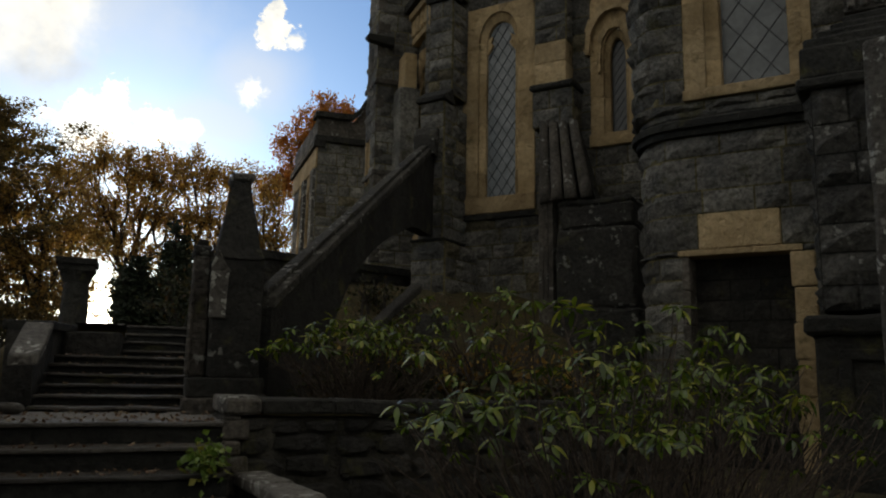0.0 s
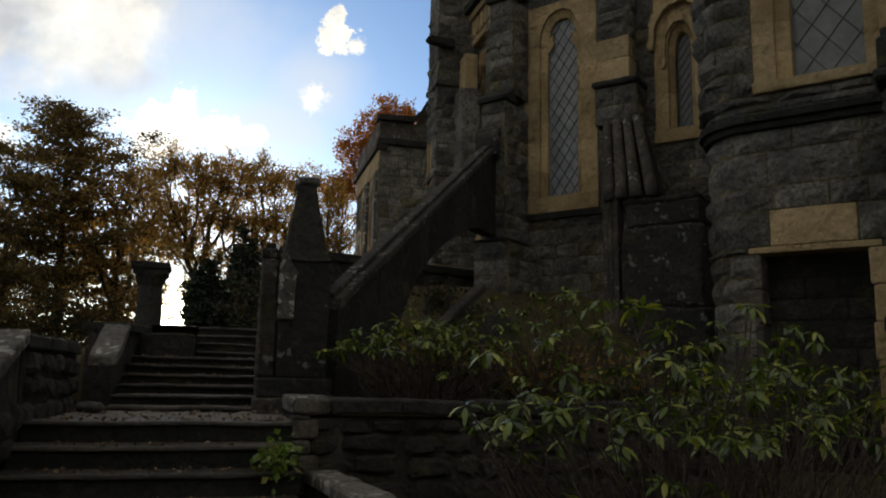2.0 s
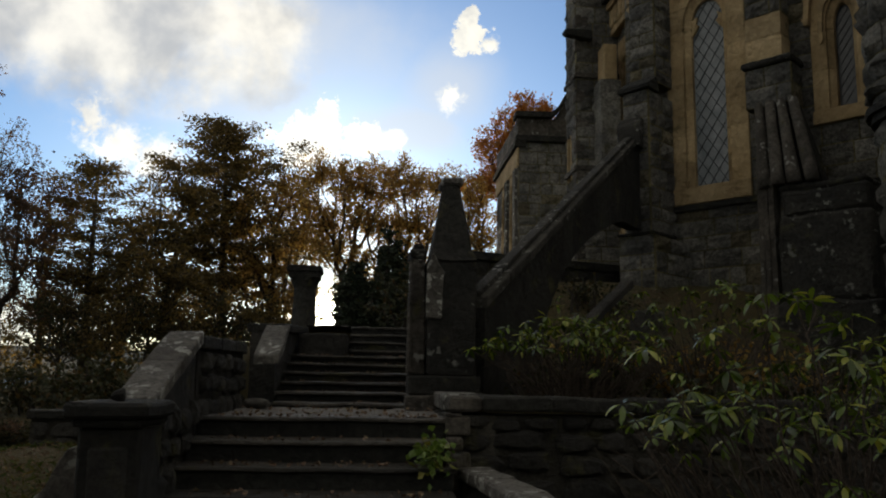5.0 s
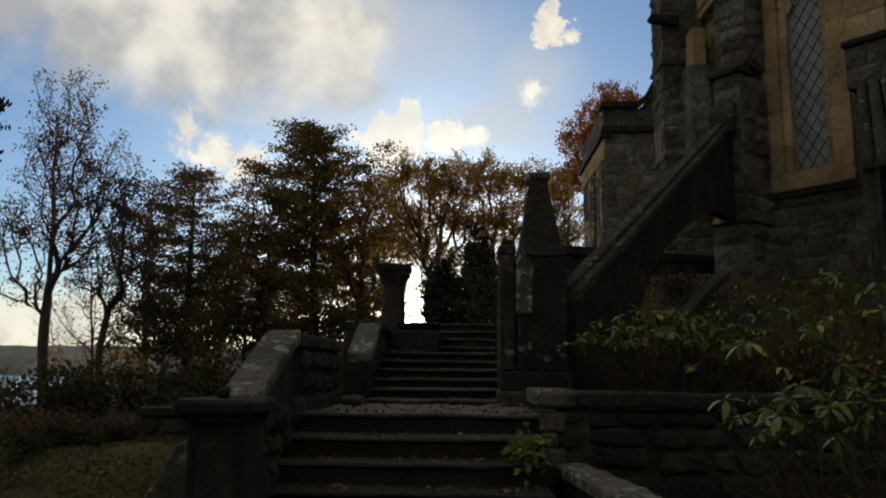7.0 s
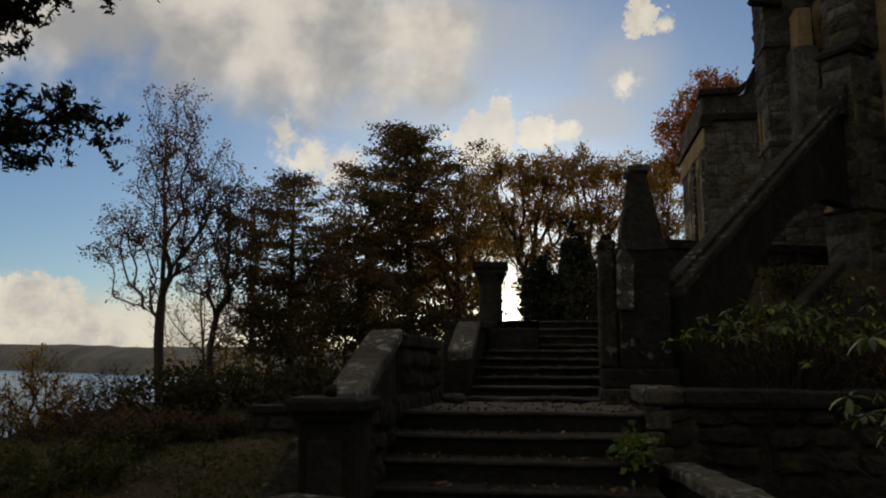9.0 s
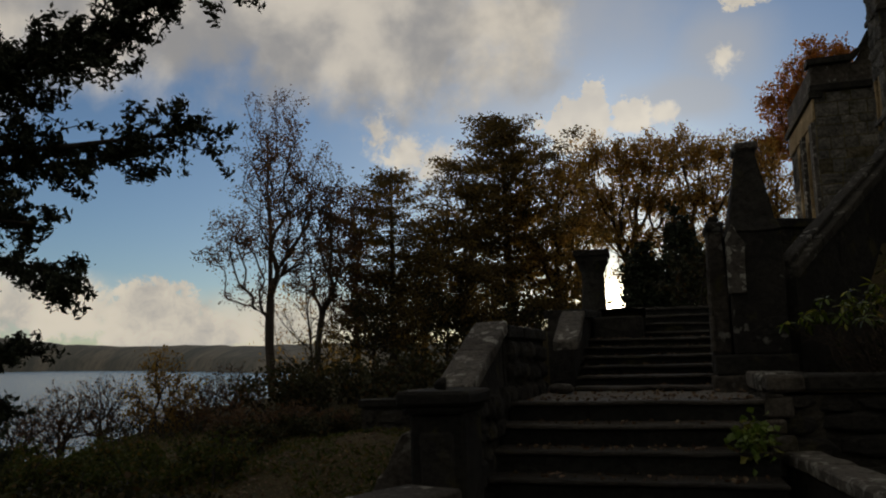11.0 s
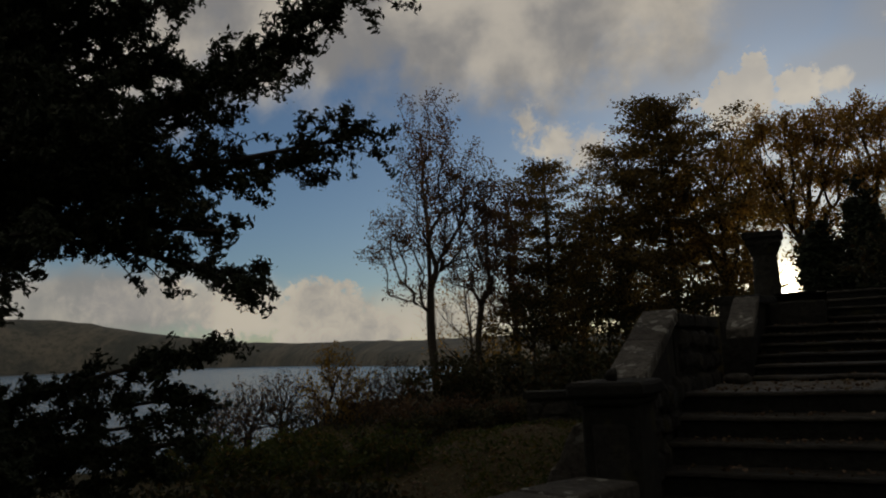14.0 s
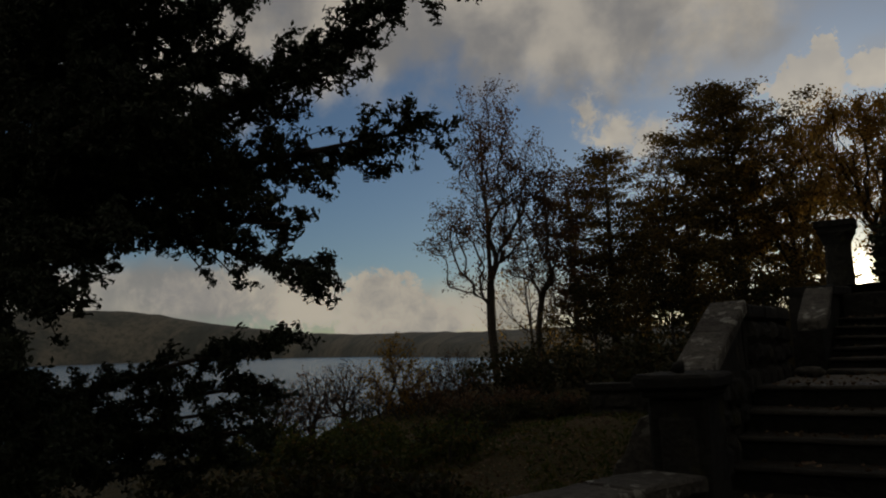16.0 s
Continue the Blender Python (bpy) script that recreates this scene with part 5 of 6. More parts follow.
def broadleaf(base, height, spread_r, seed, leaves, size, mat, label, trunk=0.2, bole=0.35, lean=(0, 0), category="tree", fork=1, up=0.5, limbs=13):
    """A tree with crooked limbs, twigs and thin leaves."""
    rng = random.Random(seed)
    body = empty("tree", base)
    T, tips = Tube(), []
    for f in range(fork):
        start = base + Vector((rng.uniform(-0.3, 0.3), rng.uniform(-0.3, 0.3), -0.4)) * (f > 0) + Vector((0, 0, -0.3))
        d = Vector((lean[0] + rng.uniform(-0.1, 0.1) * (1 + f), lean[1] + rng.uniform(-0.1, 0.1), 1))
        h = height * (1 - 0.15 * f)
        spine = bend(rng, start, d, h, 12, 0.04, 0.05)
        T.limb(spine, trunk * (1 - 0.2 * f), trunk * 0.08, 7)
        for k in range(limbs):
            t = bole + (0.97 - bole) * (k + rng.random() * 0.6) / limbs
            i = min(int(t * 12), 11)
            p = spine[i].lerp(spine[i + 1], t * 12 - i)
            q = (t - bole) / (1 - bole)
            reach = spread_r * (0.35 + 0.9 * math.sin(math.pi * min(q * 0.8 + 0.22, 1))) * rng.uniform(0.7, 1.15)
            a = k * 2.4 + rng.uniform(-0.5, 0.5)
            d = Vector((math.cos(a), math.sin(a), up * rng.uniform(0.6, 1.5)))
            limb = bend(rng, p, d, reach, 6, 0.16, 0.06)
            r0 = trunk * 0.36 * (1 - 0.6 * q)
            T.limb(limb, r0, r0 * 0.2, 5)
            for m in range(9):
                j = rng.randint(1, 5)
                d2 = (limb[j + 1] - limb[j]).normalized() + Vector((rng.uniform(-1, 1), rng.uniform(-1, 1), rng.uniform(-0.3, 0.8)))
                twig = bend(rng, limb[j], d2, reach * rng.uniform(0.3, 0.55), 4, 0.2, 0.05)
                T.limb(twig, r0 * 0.35, r0 * 0.08, 3)
                tips += twig[1:]
                for _ in range(4):
                    d3 = d2 + Vector((rng.uniform(-1, 1), rng.uniform(-1, 1), rng.uniform(-0.5, 0.9)))
                    tw = bend(rng, twig[rng.randint(1, 3)], d3, reach * rng.uniform(0.15, 0.3), 3, 0.25, 0.03)
                    T.limb(tw, r0 * 0.16, r0 * 0.05, 3)
                    tips += tw[1:]
    from_lists("trunk", T.v, T.f, BARK, body)
    cs = []
    for _ in range(leaves):
        p = rng.choice(tips)
        g = size * 1.6
        cs.append(p + Vector((rng.gauss(0, g), rng.gauss(0, g), rng.gauss(0, g * 0.8))))
    leaf_cloud("crown", cs, size, mat, body, seed)
    return tagged(body, label, category)


def conifer(base, height, spread_r, seed, leaves, size, mat, label, trunk=0.25, bole=0.15, droop=-0.1, category="tree", slope=0.0, power=0.8, gap=0.42, thin=0.10):
    """A conifer: a straight mast with separate tiers of level boughs, flat needle sprays along them."""
    rng = random.Random(seed)
    body = empty("conifer", base)
    T, tips = Tube(), []
    spine = bend(rng, base + Vector((0, 0, -0.3)), Vector((0, 0, 1)), height, 10, 0.015, 0.05)
    T.limb(spine, trunk, 0.025, 7)
    tiers = int(height * (1 - bole) / gap)
    for k in range(tiers):
        t = bole + (0.99 - bole) * (k + rng.uniform(-0.3, 0.3)) / tiers
        i = min(max(int(t * 10), 0), 9)
        p = spine[i].lerp(spine[i + 1], t * 10 - i)
        full = min(slope * height * (1 - t), spread_r) if slope else spread_r * max((1 - t) / (1 - bole), 0.0) ** power
        full = full * rng.uniform(0.7, 1.2) + 0.14
        for m in range(5):
            a = k * 1.9 + m * 1.257 + rng.uniform(-0.5, 0.5)
            reach = full * rng.uniform(0.45, 1.15)
            limb = bend(rng, p + Vector((0, 0, rng.uniform(-0.12, 0.12))), Vector((math.cos(a), math.sin(a), droop + 0.5 * t * t + rng.uniform(-0.2, 0.25))), reach, 6, 0.07, 0.035)
            T.limb(limb, 0.045 * (1 - t) + 0.012, 0.006, 4)
            heavy = 0.25 + min(reach, 2.5)
            tips += [(limb[-1], heavy), (limb[-1], heavy)]
            for j in range(1, 7):
                for sd in (-1, 1):
                    d = (limb[j] - limb[j - 1]).normalized()
                    d2 = d * 0.9 + Vector((-d.y * sd, d.x * sd, rng.uniform(-0.35, 0.12)))
                    tw = bend(rng, limb[j], d2, min(reach, 2.2) * 0.3 * rng.uniform(0.4, 1.2) * (1.15 - j / 9) + 0.06, 3, 0.1, -0.02)
                    T.limb(tw, 0.010, 0.004, 3)
                    tips += [(q, heavy) for q in tw[1:]]
    from_lists("trunk", T.v, T.f, BARK, body)
    cs = []
    for p, _ in rng.choices(tips, [w for _, w in tips], k=leaves):
        cs.append(p + Vector((rng.gauss(0, thin * 1.5), rng.gauss(0, thin * 1.5), rng.gauss(0, thin * 0.55) - 0.02)))
    leaf_cloud("crown", cs, size, mat, body, seed, 1.7, 0.6)
    return tagged(body, label, category)


def grown_tree(base, head, lobes, seed, shoots, leaves, size, mat, label, tip=0.011, clump=0.2, bare=0.25, bf=0.45, name="tree", category="tree", bole=0.35, bark=None, lean=0.35):
    """A tree grown towards shoots spread through the lobes of its crown (centre, half width, half height):
    each shoot joins the nearest good place on the wood so far, limbs thicken with what they carry."""
    rng = random.Random(seed)
    body = empty(name, base)
    nodes, up, far, way_in, load = [], [], [], [], []

    def put(p, parent, d):
        nodes.append(p)
        up.append(parent)
        far.append(0.0 if parent < 0 else far[parent] + (p - nodes[parent]).length)
        way_in.append(d)
        load.append(0)
        return len(nodes) - 1
    trunk = bend(rng, base + Vector((0, 0, -0.3)), head - base, (head - base).length + 0.3, 14, 0.045, 0.0)
    k = -1
    for a, p in enumerate(trunk):
        k = put(p, k, (trunk[min(a + 1, 14)] - trunk[max(a - 1, 0)]).normalized())
    first = int(15 * bole)
    total = sum(w * w * h for _, w, h in lobes)
    goals = []
    for c, w, h in lobes:
        for _ in range(max(3, int(shoots * w * w * h / total))):
            d = Vector((rng.gauss(0, 1), rng.gauss(0, 1), rng.gauss(0, 1))).normalized() * (rng.random() ** 0.42) * rng.uniform(0.85, 1.12)
            goals.append(c + Vector((d.x * w, d.y * w, d.z * h)))
    goals.sort(key=lambda g: (g - trunk[first]).length + rng.uniform(0, 0.8))
    chains = []
    for g in goals:
        A = np.array([tuple(p) for p in nodes])
        D = np.array(tuple(g)) - A
        dist = np.sqrt((D * D).sum(1))
        turn = 1 - (D * np.array([tuple(w) for w in way_in])).sum(1) / np.maximum(dist, 1e-6)
        cost = dist * (1 + 0.35 * turn) + bf * np.array(far)
        cost[:first] = 1e9
        j = int(np.argmin(cost))
        p, d0 = nodes[j], way_in[j]
        l = (g - p).length
        ctrl = p + d0 * l * lean + Vector((0, 0, 0.06 * l))
        n = max(2, int(l / 0.32))
        chain, k = [j], j
        for q in range(1, n + 1):
            t = q / n
            x = p.lerp(ctrl, t).lerp(ctrl.lerp(g, t), t) + noise.noise_vector(g * 1.7 + Vector((t * 2.2, 0, 0))) * 0.10 * min(l, 1.5) * math.sin(math.pi * t)
            k = put(x, k, (x - nodes[k]).normalized())
            chain.append(k)
        chains.append(chain)
        while k >= 0:
            load[k] += 1
            k = up[k]
    T = Tube()
    for chain in [list(range(15))] + chains:
        pts = [nodes[k] for k in chain]
        rad = [tip * max(load[k], 1) ** 0.47 for k in chain]
        if len(chain) < 15 or chain[0] != 0:
            rad[0] = rad[1]
        T.stem(pts, rad, 6 if rad[0] > 0.05 else 3)
    from_lists("trunk", T.v, T.f, bark or BARK, body)
    ends = []
    for chain in chains:
        w = 0.0 if rng.random() < bare else rng.uniform(0.2, 1.0)
        ends.append((chain[-max(2, int(len(chain) * 0.45)):], w))
    cs = []
    for chain, _ in rng.choices(ends, [w for _, w in ends], k=leaves):
        p = nodes[rng.choice(chain)]
        cs.append(p + Vector((rng.gauss(0, clump), rng.gauss(0, clump), rng.gauss(0, clump * 0.7))))
    leaf_cloud("crown", cs, size, mat, body, seed)
    return tagged(body, label, category)


def lobes_at(d, spec):
    """Lobes of a crown from bearings and elevations in degrees, at distance d: (bearing, elevation, half width, half height)."""
    return [(polar(a, d, 1.6 + d * math.tan(radians(e))), w, h) for a, e, w, h in spec]


def head_at(a, d, e):
    return polar(a, d, 1.6 + d * math.tan(radians(e)))


def at_ground(a, d):
    p = polar(a, d)
    return Vector((p.x, p.y, ground_z(p.x, p.y)))


def tree_height(a, d, top):
    return 1.6 + d * math.tan(radians(top)) - at_ground(a, d).z


# slender trees by the loch
grown_tree(at_ground(-28.35, 32), head_at(-28.4, 32, 15.5), lobes_at(32, [(-28.3, 17.0, 1.35, 1.6), (-29.6, 15.0, 1.0, 1.2), (-28.6, 13.0, 1.7, 1.9), (-31.2, 9.2, 1.5, 1.3), (-32.6, 7.4, 0.9, 0.7), (-25.9, 12.6, 1.4, 1.9), (-24.2, 12.4, 0.9, 1.0), (-28.3, 9.0, 1.7, 1.7), (-25.6, 8.2, 1.4, 1.2), (-30.2, 5.0, 1.2, 0.9)]),
           11, 760, 11500, 0.07, BIRCHL, "slender half-bare birch with sparse russet leaves", 0.0085, 0.15, 0.12, 0.42, lean=0.3)
grown_tree(at_ground(-25.0, 33), head_at(-25.1, 33, 8.5), lobes_at(33, [(-25.2, 11.0, 1.0, 1.5), (-23.8, 8.8, 1.1, 1.5), (-26.4, 6.2, 0.9, 1.1), (-24.6, 5.6, 1.3, 1.1)]),
           12, 320, 5000, 0.07, BIRCHL, "thin half-bare birch beside its taller neighbour", 0.009, 0.14, 0.3, 0.42, lean=0.3)
grown_tree(at_ground(-22.4, 36), head_at(-22.4, 36, 6.5), lobes_at(36, [(-22.6, 10.8, 1.5, 1.5), (-23.2, 7.4, 1.4, 1.6), (-21.6, 6.5, 1.4, 1.5), (-22.4, 3.6, 1.7, 1.0)]),
           13, 340, 10000, 0.08, BIRCHL, "russet half-bare tree in the belt by the loch", 0.009, 0.18, 0.2)
conifer(at_ground(-19.9, 35), tree_height(-19.9, 35, 14.4), 2.5, 14, 21000, 0.08, RUSSET, "brown larch with level tiers of boughs", 0.2, 0.12, slope=0.95, thin=0.14)
grown_tree(at_ground(-17.8, 37), head_at(-17.8, 37, 5.5), lobes_at(37, [(-17.6, 9.0, 1.5, 1.4), (-18.6, 6.2, 1.9, 1.5), (-16.4, 6.4, 1.6, 1.6), (-17.4, 3.4, 2.2, 1.0)]),
           24, 340, 9500, 0.08, RUSSET, "russet tree with dense boughs in the belt", 0.01, 0.2, 0.15)
conifer(at_ground(-11.2, 34), tree_height(-11.2, 34, 18.0), 3.7, 15, 50000, 0.085, RUSSET, "tall broad brown larch beyond the parapet", 0.27, 0.1, slope=1.15, gap=0.46, thin=0.17)
grown_tree(at_ground(-14.6, 33), head_at(-14.6, 33, 6.5), lobes_at(33, [(-14.7, 12.3, 1.5, 1.4), (-16.4, 9.4, 1.2, 1.3), (-14.0, 8.6, 1.9, 1.6), (-15.6, 5.4, 1.9, 1.3), (-13.0, 4.2, 1.6, 1.0)]),
           16, 420, 10500, 0.085, RUSSET, "dense russet tree below the larch", 0.01, 0.2, 0.15)
grown_tree(at_ground(-8.0, 33), head_at(-8.0, 33, 6.0), lobes_at(33, [(-7.6, 13.0, 1.4, 1.5), (-9.4, 10.2, 1.7, 1.5), (-6.6, 9.6, 1.1, 1.6), (-8.6, 6.8, 1.9, 1.4), (-7.2, 4.6, 1.3, 0.8)]),
           26, 420, 11500, 0.09, AUTUMN, "orange-brown oak beside the larch", 0.011, 0.2, 0.12)
# domed trees behind the stair head, bare limbs fanning up from low forks
grown_tree(at_ground(-1.9, 41), head_at(-2.1, 41, 7.0), lobes_at(41, [(-4.5, 14.2, 1.55, 1.4), (-2.4, 13.6, 1.5, 1.6), (-0.2, 14.1, 1.55, 1.4), (-5.2, 11.4, 1.0, 1.2), (-2.2, 11.0, 2.2, 0.9), (0.0, 11.2, 1.2, 1.2), (-3.5, 8.8, 1.6, 1.2), (-2.6, 6.2, 1.2, 0.9), (-1.0, 7.6, 1.2, 1.3)]),
           17, 800, 25000, 0.088, AUTUMN, "amber-leaved domed tree with bare fanning limbs", 0.0115, 0.2, 0.2, 0.6, bole=0.25)
grown_tree(at_ground(-5.6, 42), head_at(-5.6, 42, 7.0), lobes_at(42, [(-6.0, 12.6, 1.2, 1.5), (-5.2, 9.4, 1.2, 1.4), (-6.8, 8.4, 1.3, 1.6), (-6.0, 5.4, 1.4, 1.0)]),
           27, 300, 9000, 0.085, AUTUMN, "thin amber-leaved tree behind the column", 0.009, 0.2, 0.25, 0.6)
grown_tree(at_ground(2.2, 40), head_at(2.3, 40, 7.0), lobes_at(40, [(1.8, 13.8, 1.5, 1.5), (4.4, 13.6, 1.5, 1.4), (3.0, 11.2, 1.9, 1.2), (1.4, 9.4, 1.4, 1.3), (4.6, 8.6, 1.4, 1.5), (3.0, 5.6, 1.6, 1.0)]),
           19, 620, 17000, 0.088, AUTUMN, "thinning golden domed tree behind the obelisk", 0.011, 0.2, 0.25, 0.6, bole=0.25)
grown_tree(at_ground(6.6, 36), head_at(6.6, 36, 7.5), lobes_at(36, [(6.6, 12.8, 1.2, 1.3), (5.8, 10.0, 1.1, 1.5), (7.8, 10.0, 1.2, 1.8), (6.6, 7.0, 1.4, 1.1)]),
           20, 340, 9000, 0.08, AUTUMN, "thinning golden tree with twisted limbs near the annex", 0.0115, 0.17, 0.3, 0.6)
grown_tree(at_ground(9.6, 38), head_at(9.6, 38, 12.0), lobes_at(38, [(10.9, 19.0, 1.35, 1.1), (9.4, 17.6, 1.2, 1.2), (8.0, 16.4, 0.9, 1.2), (7.4, 13.8, 0.9, 1.3), (9.4, 14.6, 1.4, 1.6), (11.0, 16.0, 1.2, 1.6)]),
           21, 420, 17000, 0.09, ORANGE, "bright orange beech rising behind the annex", 0.011, 0.17, 0.2)
for k, (a, d, top, w) in enumerate(((-2.75, 23.0, 7.4, 0.26), (-2.35, 22.6, 8.0, 0.34), (-1.95, 22.9, 7.6, 0.3), (-1.65, 22.6, 8.5, 0.34), (-0.75, 22.4, 7.6, 0.36), (0.0, 22.3, 10.0, 0.42), (0.55, 22.1, 11.0, 0.5), (1.2, 22.3, 10.3, 0.46), (1.75, 22.6, 8.6, 0.4), (2.4, 23.0, 6.6, 0.3))):
    conifer(at_ground(a, d), tree_height(a, d, top), w, 40 + k, 2300, 0.075, NEEDLE, "dark upright columnar yew at the stair head", 0.09, 0.02, droop=2.2, power=0.4, gap=0.3, thin=0.07)
# lower trees that fill the belt
for k, (a, d, top) in enumerate(((-24.2, 34, 3.6), (-21.4, 33, 5.0), (-18.6, 32, 4.6), (-16.0, 32, 5.6), (-13.0, 31, 5.0), (-10.4, 31, 5.8), (-7.6, 32, 5.2), (4.6, 30, 6.6), (6.9, 31, 8.0))):
    h = tree_height(a, d, top)
    b = at_ground(a, d)
    grown_tree(b, b + Vector((0, 0, h * 0.45)), [(b + Vector((0, 0, h * 0.72)), h * 0.4, h * 0.27), (b + Vector((0.3, 0, h * 0.4)), h * 0.45, h * 0.25)], 120 + k, 150, 1900, 0.085, (RUSSET, SHRUBL)[k % 2], "low bushy dark tree in the belt", 0.008, 0.16, 0.1, bole=0.15)
# belt behind
for k in range(1, 9):
    a = -32 + 6.2 * k
    if -9 < a < 2:
        continue
    broadleaf(at_ground(a, 52), tree_height(a, 52, 7.0 + 1.2 * math.sin(k * 2.1)), 4.0, 60 + k, 1300, 0.12, (RUSSET, AUTUMN, SHRUBL)[k % 3], "russet tree in the far belt", 0.2, 0.12, fork=2)


def thicket(name, spots, seed, n, size, mat, label, twigs=10):
    """Loose shrubs: arching stems with leaves, each shrub its own thing."""
    for k, (a, d, h, w) in enumerate(spots):
        rng = random.Random(seed * 100 + k)
        base = at_ground(a, d)
        body = empty(name, base)
        T, tips = Tube(), []
        for _ in range(twigs):
            an = rng.uniform(0, 6.28)
            st = bend(rng, base + Vector((rng.uniform(-w, w) * 0.5, rng.uniform(-w, w) * 0.5, -0.1)), Vector((math.cos(an) * 0.45 * w, math.sin(an) * 0.45 * w, 1)), h * rng.uniform(0.6, 1.05), 6, 0.16, 0.0)
            T.limb(st, 0.03, 0.006, 4)
            tips += st[2:]
            for _ in range(5):
                j = rng.randint(2, 5)
                tw = bend(rng, st[j], Vector((rng.uniform(-1, 1), rng.uniform(-1, 1), rng.uniform(0, 1))), h * 0.3, 4, 0.2, 0.03)
                T.limb(tw, 0.01, 0.003, 3)
                tips += tw[1:]
        tagged(from_lists("branchwork", T.v, T.f, BARK, body), kind="stuff")
        cs = [rng.choice(tips) + Vector((rng.gauss(0, 1), rng.gauss(0, 1), rng.gauss(0, 0.8))) * size * 1.5 for _ in range(n)]
        leaf_cloud("foliage", cs, size, mat, body, seed * 50 + k)
        tagged(body, label, "shrub")


grown_tree(at_ground(-36.0, 20), head_at(-36.2, 20, -2.6), lobes_at(20, [(-36.3, -0.2, 0.55, 0.5), (-35.0, -1.6, 0.6, 0.5), (-37.4, -2.0, 0.5, 0.5), (-36.0, -3.4, 0.8, 0.5)]), 5, 260, 3600, 0.045, AUTUMN, "small golden-leaved tree on the loch bank", 0.006, 0.09, 0.2, name="small_tree", bole=0.1)
for k, (a, d, e) in enumerate(((-39.4, 21, -1.6), (-41.8, 20, -2.2), (-33.0, 23, -1.4), (-31.2, 24, -0.9), (-43.8, 19, -3.2))):
    grown_tree(at_ground(a, d), head_at(a, d, e - 2.2), lobes_at(d, [(a, e, 0.8, 0.45), (a + 1.0, e - 1.3, 0.8, 0.5), (a - 1.2, e - 1.5, 0.8, 0.5)]), 500 + k, 330, 1100, 0.04, BIRCHL, "nearly leafless brown shrub on the loch bank", 0.0055, 0.1, 0.5, name="shrub", category="shrub", bole=0.05)
rg = random.Random(8)
thicket("shrub", [(-52 + 1.9 * k + rg.uniform(-0.5, 0.5), 19 + rg.uniform(-3, 5), rg.uniform(0.4, 0.7), 1.1) for k in range(12)], 6, 160, 0.05, SHRUBL, "leafless tangled shrub on the loch bank")
thicket("shrub", [(-48 + 2.1 * k + rg.uniform(-0.5, 0.5), 12.5 + rg.uniform(-1.5, 2), rg.uniform(0.4, 0.75), 1.1) for k in range(8)], 7, 1500, 0.045, GRASS, "dull yellow-green undergrowth beside the path")
thicket("shrub", [(-51 + 2.3 * k + rg.uniform(-0.5, 0.5), 8.2 + rg.uniform(-0.8, 1.2), rg.uniform(0.45, 0.7), 0.9) for k in range(8)], 14, 800, 0.05, SHRUBL, "low dark undergrowth on the path edge")
thicket("shrub", [(-27 + 2.4 * k, 24 + rg.uniform(-2, 3), rg.uniform(1.3, 2.4), 1.8) for k in range(8)], 9, 1500, 0.10, SHRUBL, "dark shrub below the tree belt")
thicket("shrub", [(-32 + 1.5 * k, 15.5 + rg.uniform(-2, 3), rg.uniform(0.45, 0.85), 1.1) for k in range(7)], 17, 1500, 0.05, SHRUBL, "dark green bush between path and trees")
thicket("shrub", [(-34 + 2.6 * k, 17.5 + rg.uniform(-1, 3), rg.uniform(0.6, 1.1), 1.1) for k in range(5)], 18, 1100, 0.05, BIRCHL, "russet bush below the birches")
thicket("shrub", [(2.6, 14.6, 1.5, 0.8), (1.9, 13.0, 0.9, 0.6)], 10, 900, 0.06, SHRUBL, "brown-green shrub beside the top steps", 8)
thicket("shrub", [(14.6, 13.6, 0.7, 0.6), (16.2, 13.4, 0.6, 0.6)], 11, 260, 0.05, SHRUBL, "low green shrub under the arch", 8)


thicket("shrub", [(13 + 1.7 * k, 9.4 + 1.3 * (k % 3) + rg.uniform(-0.3, 0.3), rg.uniform(0.4, 0.75), 0.7) for k in range(11)], 12, 520, 0.055, SHRUBL, "low brown-green growth on the church bank", 9)
thicket("shrub", [(15 + 3.1 * k, 10.2 + rg.uniform(-0.8, 2.0), rg.uniform(0.5, 0.85), 0.6) for k in range(6)], 13, 260, 0.06, AUTUMN, "red-leaved bramble on the church bank", 7)


# ---- rhododendrons ----
def leaf_blade(verts, faces, base, d, up, length, width, curl):
    """A long leathery leaf with a folded midrib, five cross-sections."""
    side = d.cross(up).normalized()
    k0 = len(verts)
    for i, (t, w) in enumerate(((0.0, 0.12), (0.25, 0.75), (0.5, 1.0), (0.78, 0.72), (1.0, 0.05))):
        p = base + d * (length * t) - up * (curl * length * t * t)
        verts += [p - side * (width * w / 2) + up * (0.10 * width * w), p, p + side * (width * w / 2) + up * (0.10 * width * w)]
        if i:
            k = k0 + 3 * i
            faces += [(k - 3, k - 2, k + 1, k), (k - 2, k - 1, k + 2, k + 1)]


def rosette_mesh(seed, n, length):
    rng = random.Random(seed)
    v, f = [], []
    for k in range(n):
        a = 2.4 * k + rng.uniform(-0.3, 0.3)
        tilt = rng.uniform(-0.65, 0.45)
        d = Vector((math.cos(a), math.sin(a), tilt)).normalized()
        up = (Vector((0, 0, 1)) - d * d.z).normalized()
        leaf_blade(v, f, d * 0.012, d, up, length * rng.uniform(0.7, 1.15), length * rng.uniform(0.29, 0.37), rng.uniform(0.1, 0.55))
    me = bpy.data.meshes.new("leaf_whorl")
    me.from_pydata([tuple(p) for p in v], [], f)
    me.materials.append(RHODO)
    me.shade_smooth()
    return me


WHORLS = [rosette_mesh(200 + k, 6 + k % 4, 0.108) for k in range(9)]


